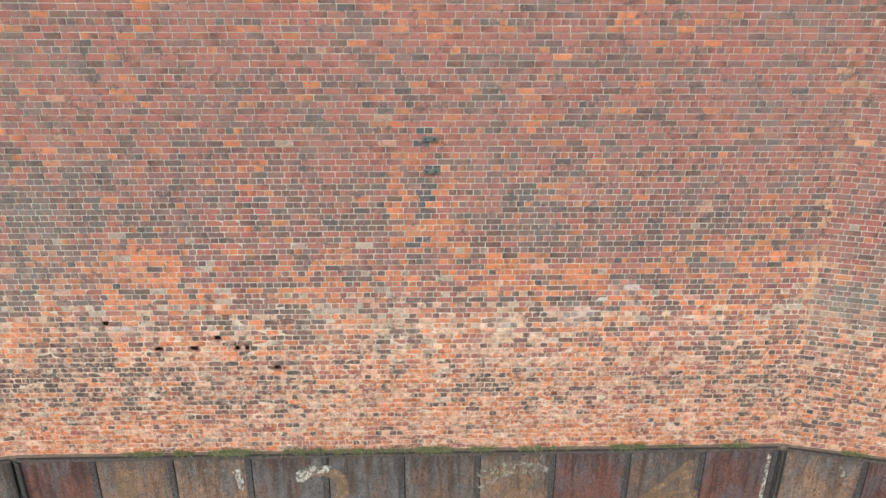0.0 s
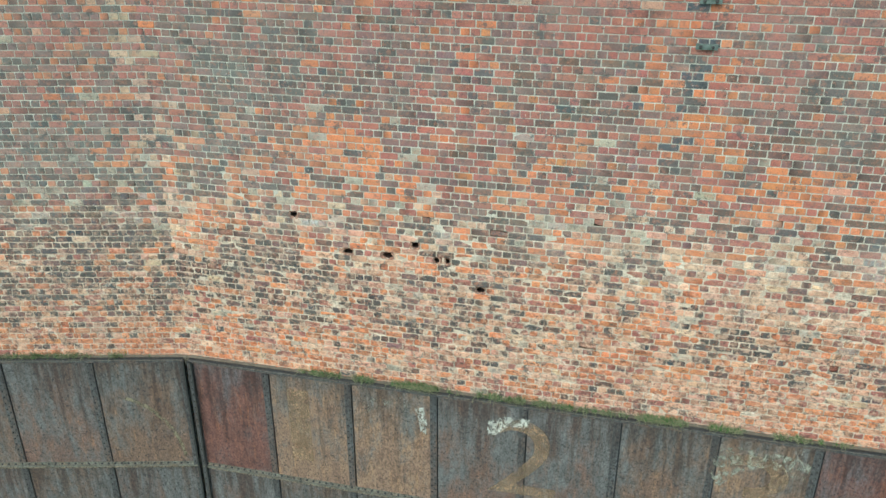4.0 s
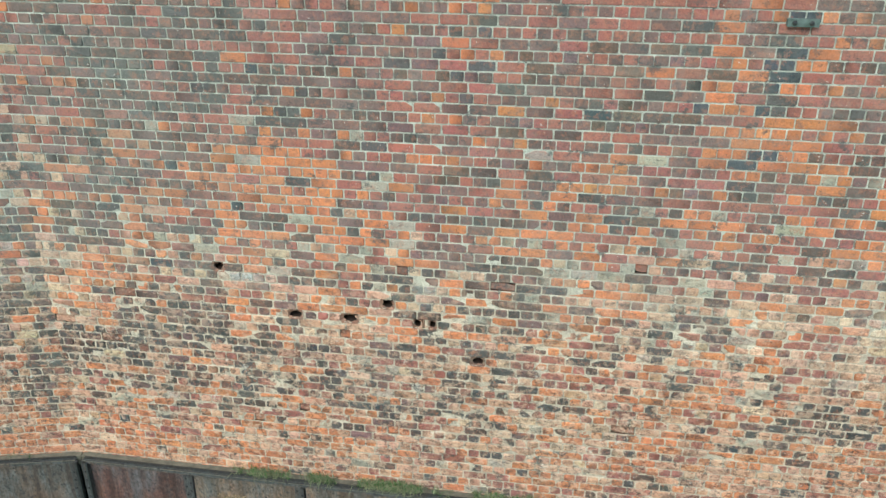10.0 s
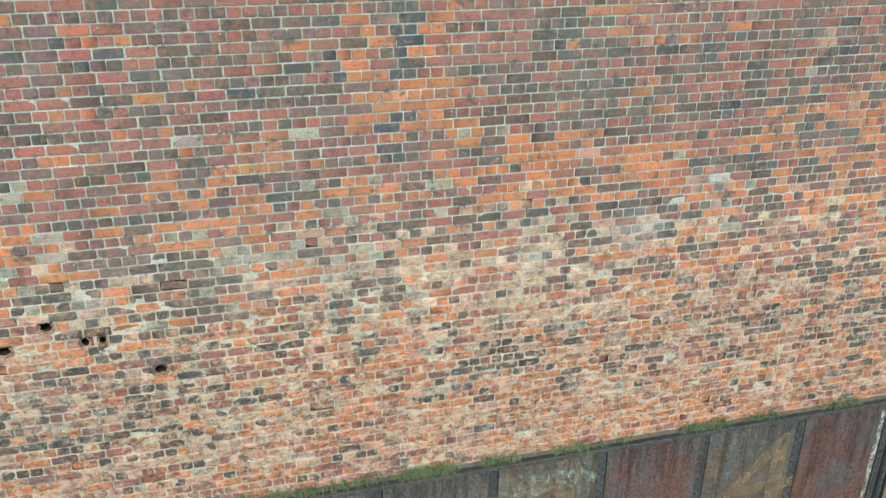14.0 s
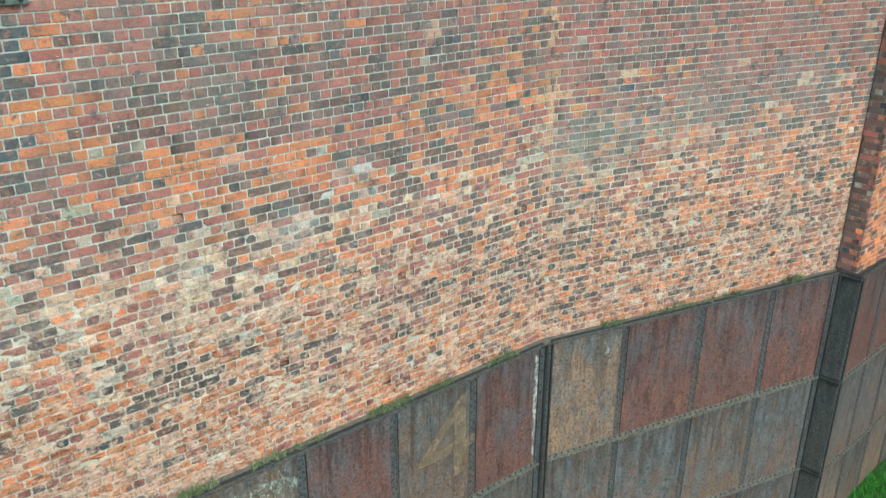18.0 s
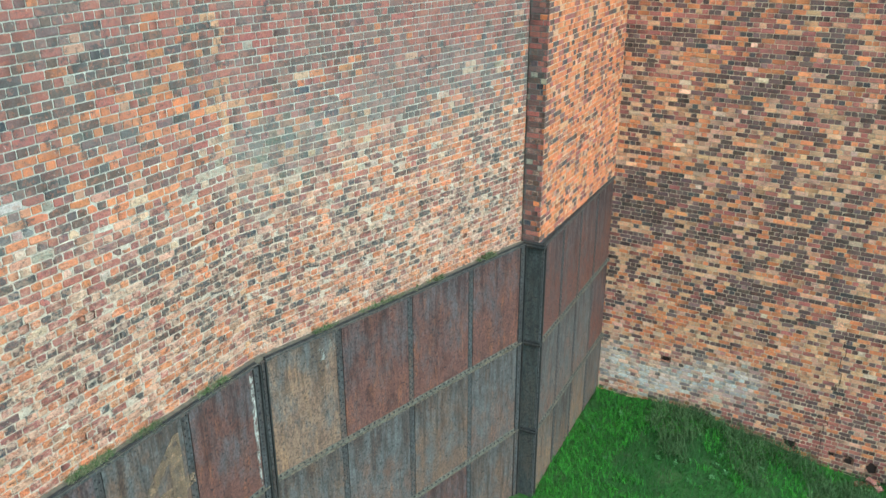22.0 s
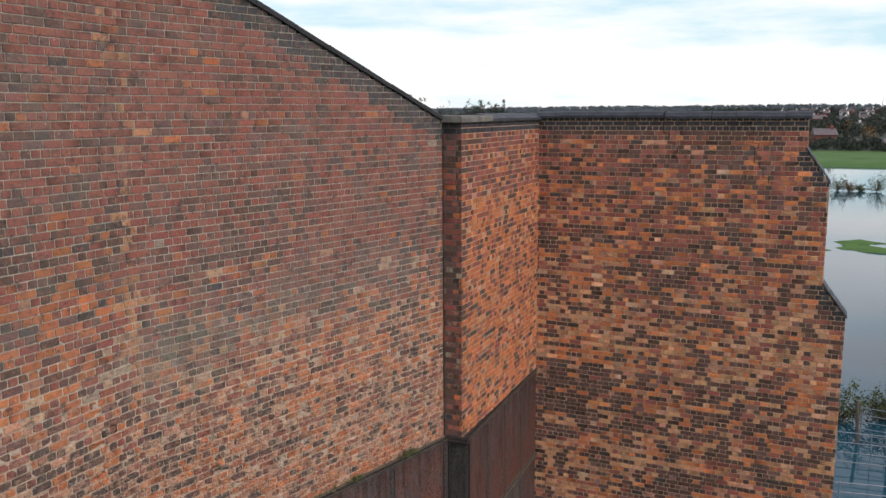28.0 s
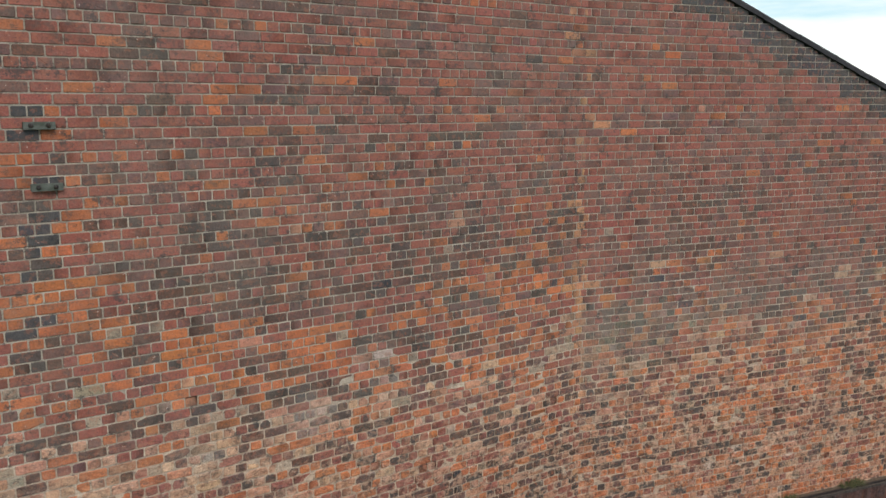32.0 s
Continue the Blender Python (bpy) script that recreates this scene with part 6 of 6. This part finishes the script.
# ---- gates and fences ----
def bar_gate(label, a, b, z0, z1, bars, mat, braces=2, r=0.018, group="", posts=()):
    """A tubular gate between two points in plan: end uprights, rails, inner uprights."""
    a, b = Vector((*a, 0)), Vector((*b, 0))
    top = tagged(new("field_gate"), label, "gate", group)
    for i in range(bars):
        z = z0 + (z1 - z0) * (i / (bars - 1)) ** 1.15
        bm = bmesh.new()
        tube_bm(bm, a + Vector((0, 0, z)), b + Vector((0, 0, z)), r * 0.8)
        part("rail", bm, mat, top)
    for k in range(braces + 2):
        p = a.lerp(b, k / (braces + 1))
        bm = bmesh.new()
        tube_bm(bm, p + Vector((0, 0, z0 - 0.05)), p + Vector((0, 0, z1 + 0.03)), r)
        part("upright", bm, mat, top)
    return top


def fence_post(label, x, y, z0, z1, mat, r=0.07, tilt=(0, 0), square=False):
    top = tagged(new("post"), label, "post")
    bm = bmesh.new()
    if square:
        box_bm(-r, r, -r, r, 0, z1 - z0, bm=bm)
        bmesh.ops.recalc_face_normals(bm, faces=bm.faces[:])
    else:
        tube_bm(bm, (0, 0, 0), (tilt[0], tilt[1], z1 - z0), r, r * 0.9, 8)
    part("shaft", bm, mat, top)
    bm = bmesh.new()
    tube_bm(bm, (tilt[0], tilt[1], z1 - z0 - 0.002), (tilt[0], tilt[1], z1 - z0 + 0.02), r * 0.95, r * 0.5, 8)
    part("cap", bm, mat, top)
    top.location = (x, y, z0)
    return top


bar_gate("galvanised field gate half under flood water", (28.75, -6.2), (29.5, -9.9), -1.0, 0.42, 7, GALV, 2)
bar_gate("galvanised gate standing in the flood", (32.75, -6.4), (33.2, -10.25), -1.0, 0.45, 6, GALV, 3)
bar_gate("small galvanised gate between timber posts", (35.2, -8.1), (35.1, -8.85), -0.75, 0.55, 7, GALV, 0)
bar_gate("pale blue steel fence running up the bank", (35.9, -9.15), (33.3, -10.3), -0.55, 0.55, 5, GALV, 1, 0.03)
bar_gate("galvanised fence along the bank", (33.3, -10.4), (32.6, -13.6), -0.6, 0.5, 6, GALV, 2)
fence_post("square galvanised gate post", 33.25, -10.32, -1.2, 0.75, GALV, 0.085, square=True)
fence_post("black timber gate post", 34.6, -8.95, -1.2, 1.15, DARK_POST, 0.10)
fence_post("leaning brown timber post", 34.9, -8.05, -1.2, 0.85, POST, 0.06, (0.05, 0.12))
fence_post("weathered timber fence post", 35.6, -9.3, -1.0, 0.75, POST, 0.07)
fence_post("weathered timber post on the bank", 33.9, -10.15, -1.0, 0.9, POST, 0.07)
rf = np.random.default_rng(77)      # grass rising through the flood by the bank
emergent = []
for _ in range(14000):
    x, y = rf.uniform(24.3, 30.5), rf.uniform(-12.5, -7.2)
    if patch(x * 1.0, y * 0.7, 0.9, 31.0) + 0.5 * patch(x, y, 2.6, 33.0) > 0.12 + 0.035 * (x - 25):
        emergent.append((x, y, WATER_Z - 0.03))
thing("flooded_grass", blades("flooded_grass", emergent, GRASS_BRIGHT, 0.03, 0.10, 0.016, 1.6, 78), "drowned grass showing through the flood water", "grass", "stuff")
bpy.context.view_layer.update()
set_out([ob for ob in bpy.data.objects if ob not in before and ob.parent is None])

# the gate on the grass beside the wing wall
gz = ground_z(21.5, -7.8)
fence_post("square galvanised gate post by the wing wall", 21.5, -7.82, gz - 0.2, gz + 1.15, GALV, 0.055, square=True)
bar_gate("white galvanised field gate on the grass", (21.54, -8.0), (22.5, -11.3), gz + 0.1, gz + 1.08, 5, GALV, 2, 0.031)
gz2 = ground_z(22.7, -8.05)
fence_post("leaning rusted steel stake", 22.7, -8.05, gz2 - 0.1, gz2 + 0.55, RUSTY, 0.035, (0.12, 0.05))
wire = tagged(new("wire_fence"), "thin rusted wire strands across the grass", "wire fence")
for zz in (0.35, 0.65):
    bm = bmesh.new()
    tube_bm(bm, (22.75, -8.05, gz2 + zz * 0.75), (25.4, -14.2, gz2 + zz - 0.2), 0.005, 0.005, 4)
    part("strand", bm, RUSTY, wire)

# broken bricks at the wing wall's foot
rb = np.random.default_rng(91)
for i in range(34):
    s_, o_ = (rb.uniform(5.6, 6.5), rb.uniform(0.03, 0.35)) if i < 18 else (rb.uniform(6.12, 6.34), rb.uniform(-0.35, 0.06))
    p = FAR_A + s_ * FAR_D + o_ * B_FAR.n
    z = ground_z(*p) + (rb.uniform(0.0, 0.10 if i % 3 else 0.25) if i < 18 else 0.075 * ((i - 18) // 2))
    bm = bmesh.new()
    box_bm(-0.11, 0.11 - rb.uniform(0, 0.1), -0.05, 0.05, 0, 0.07, bm=bm)
    bmesh.ops.bevel(bm, geom=bm.edges[:], offset=0.008, segments=1, affect="EDGES")
    for v in bm.verts:
        v.co += Vector(rb.normal(0, 0.004, 3))
    bmesh.ops.recalc_face_normals(bm, faces=bm.faces[:])
    me = bpy.data.meshes.new("loose_brick")
    bm.to_mesh(me)
    bm.free()
    me.materials.append(BRICK)
    at = me.attributes.new("tint", "FLOAT_COLOR", "POINT")
    c = PALETTE[(0, 1, 6, 8)[i % 4]]
    at.data.foreach_set("color", np.tile((*c, 1.0), len(me.vertices)).astype(np.float32))
    ob = tagged(new("loose_brick", me), "broken orange brick fallen at the wall's foot", "brick", "fallen bricks")
    ob.matrix_world = pose(p[0], p[1], z, *((rb.uniform(-25, 25), rb.uniform(-25, 25), rb.uniform(0, 360)) if i < 18 else (rb.uniform(-5, 5), rb.uniform(-5, 5), rb.uniform(-20, 20))))

# cracks that step down through the wing wall's joints; dark strips give their shade
for s0_, zs_, zt_ in ((2.47, 9.35, 10.08), (3.9, 9.0, 10.08), (4.93, -0.3, 2.4)):
    zz, ss, seg_ = zt_, s0_, []
    rk = np.random.default_rng(int(s0_ * 10))
    while zz > zs_:
        seg_.append((ss - 0.006, ss + 0.006, 0.002, 0.006, zz - 0.0884, zz))
        step_ = float(rk.choice((-0.06, 0.0, 0.06, 0.1) if zt_ > 5 else (-0.06, 0.0, 0.0, 0.06)))
        if step_:
            seg_.append((min(ss, ss + step_) - 0.005, max(ss, ss + step_) + 0.005, 0.002, 0.006, zz - 0.0934, zz - 0.0844))
        ss += step_
        zz -= 0.0884
    part("crack", boxes_mesh("crack", B_FAR, seg_, CAVITY_SHADE), CAVITY_SHADE, wall_far, "dark strips laid on the face for a stepped crack's shade")

# ---- brick pieces, laid one by one ----
for wall_, fr_, kept_, seed_, ch_, mat_ in LAID:
    r_ = np.random.default_rng(seed_ + 400)
    for um, zm, length, c, e in kept_[:300]:
        ob = new("brick", piece_mesh(length, c, e, int(r_.integers(0, 3)), ch_, mat_))
        ob.matrix_world = fr_.matrix(um, float(r_.normal(0, 0.002)), zm - JOINT / 2)
        ob.parent = wall_
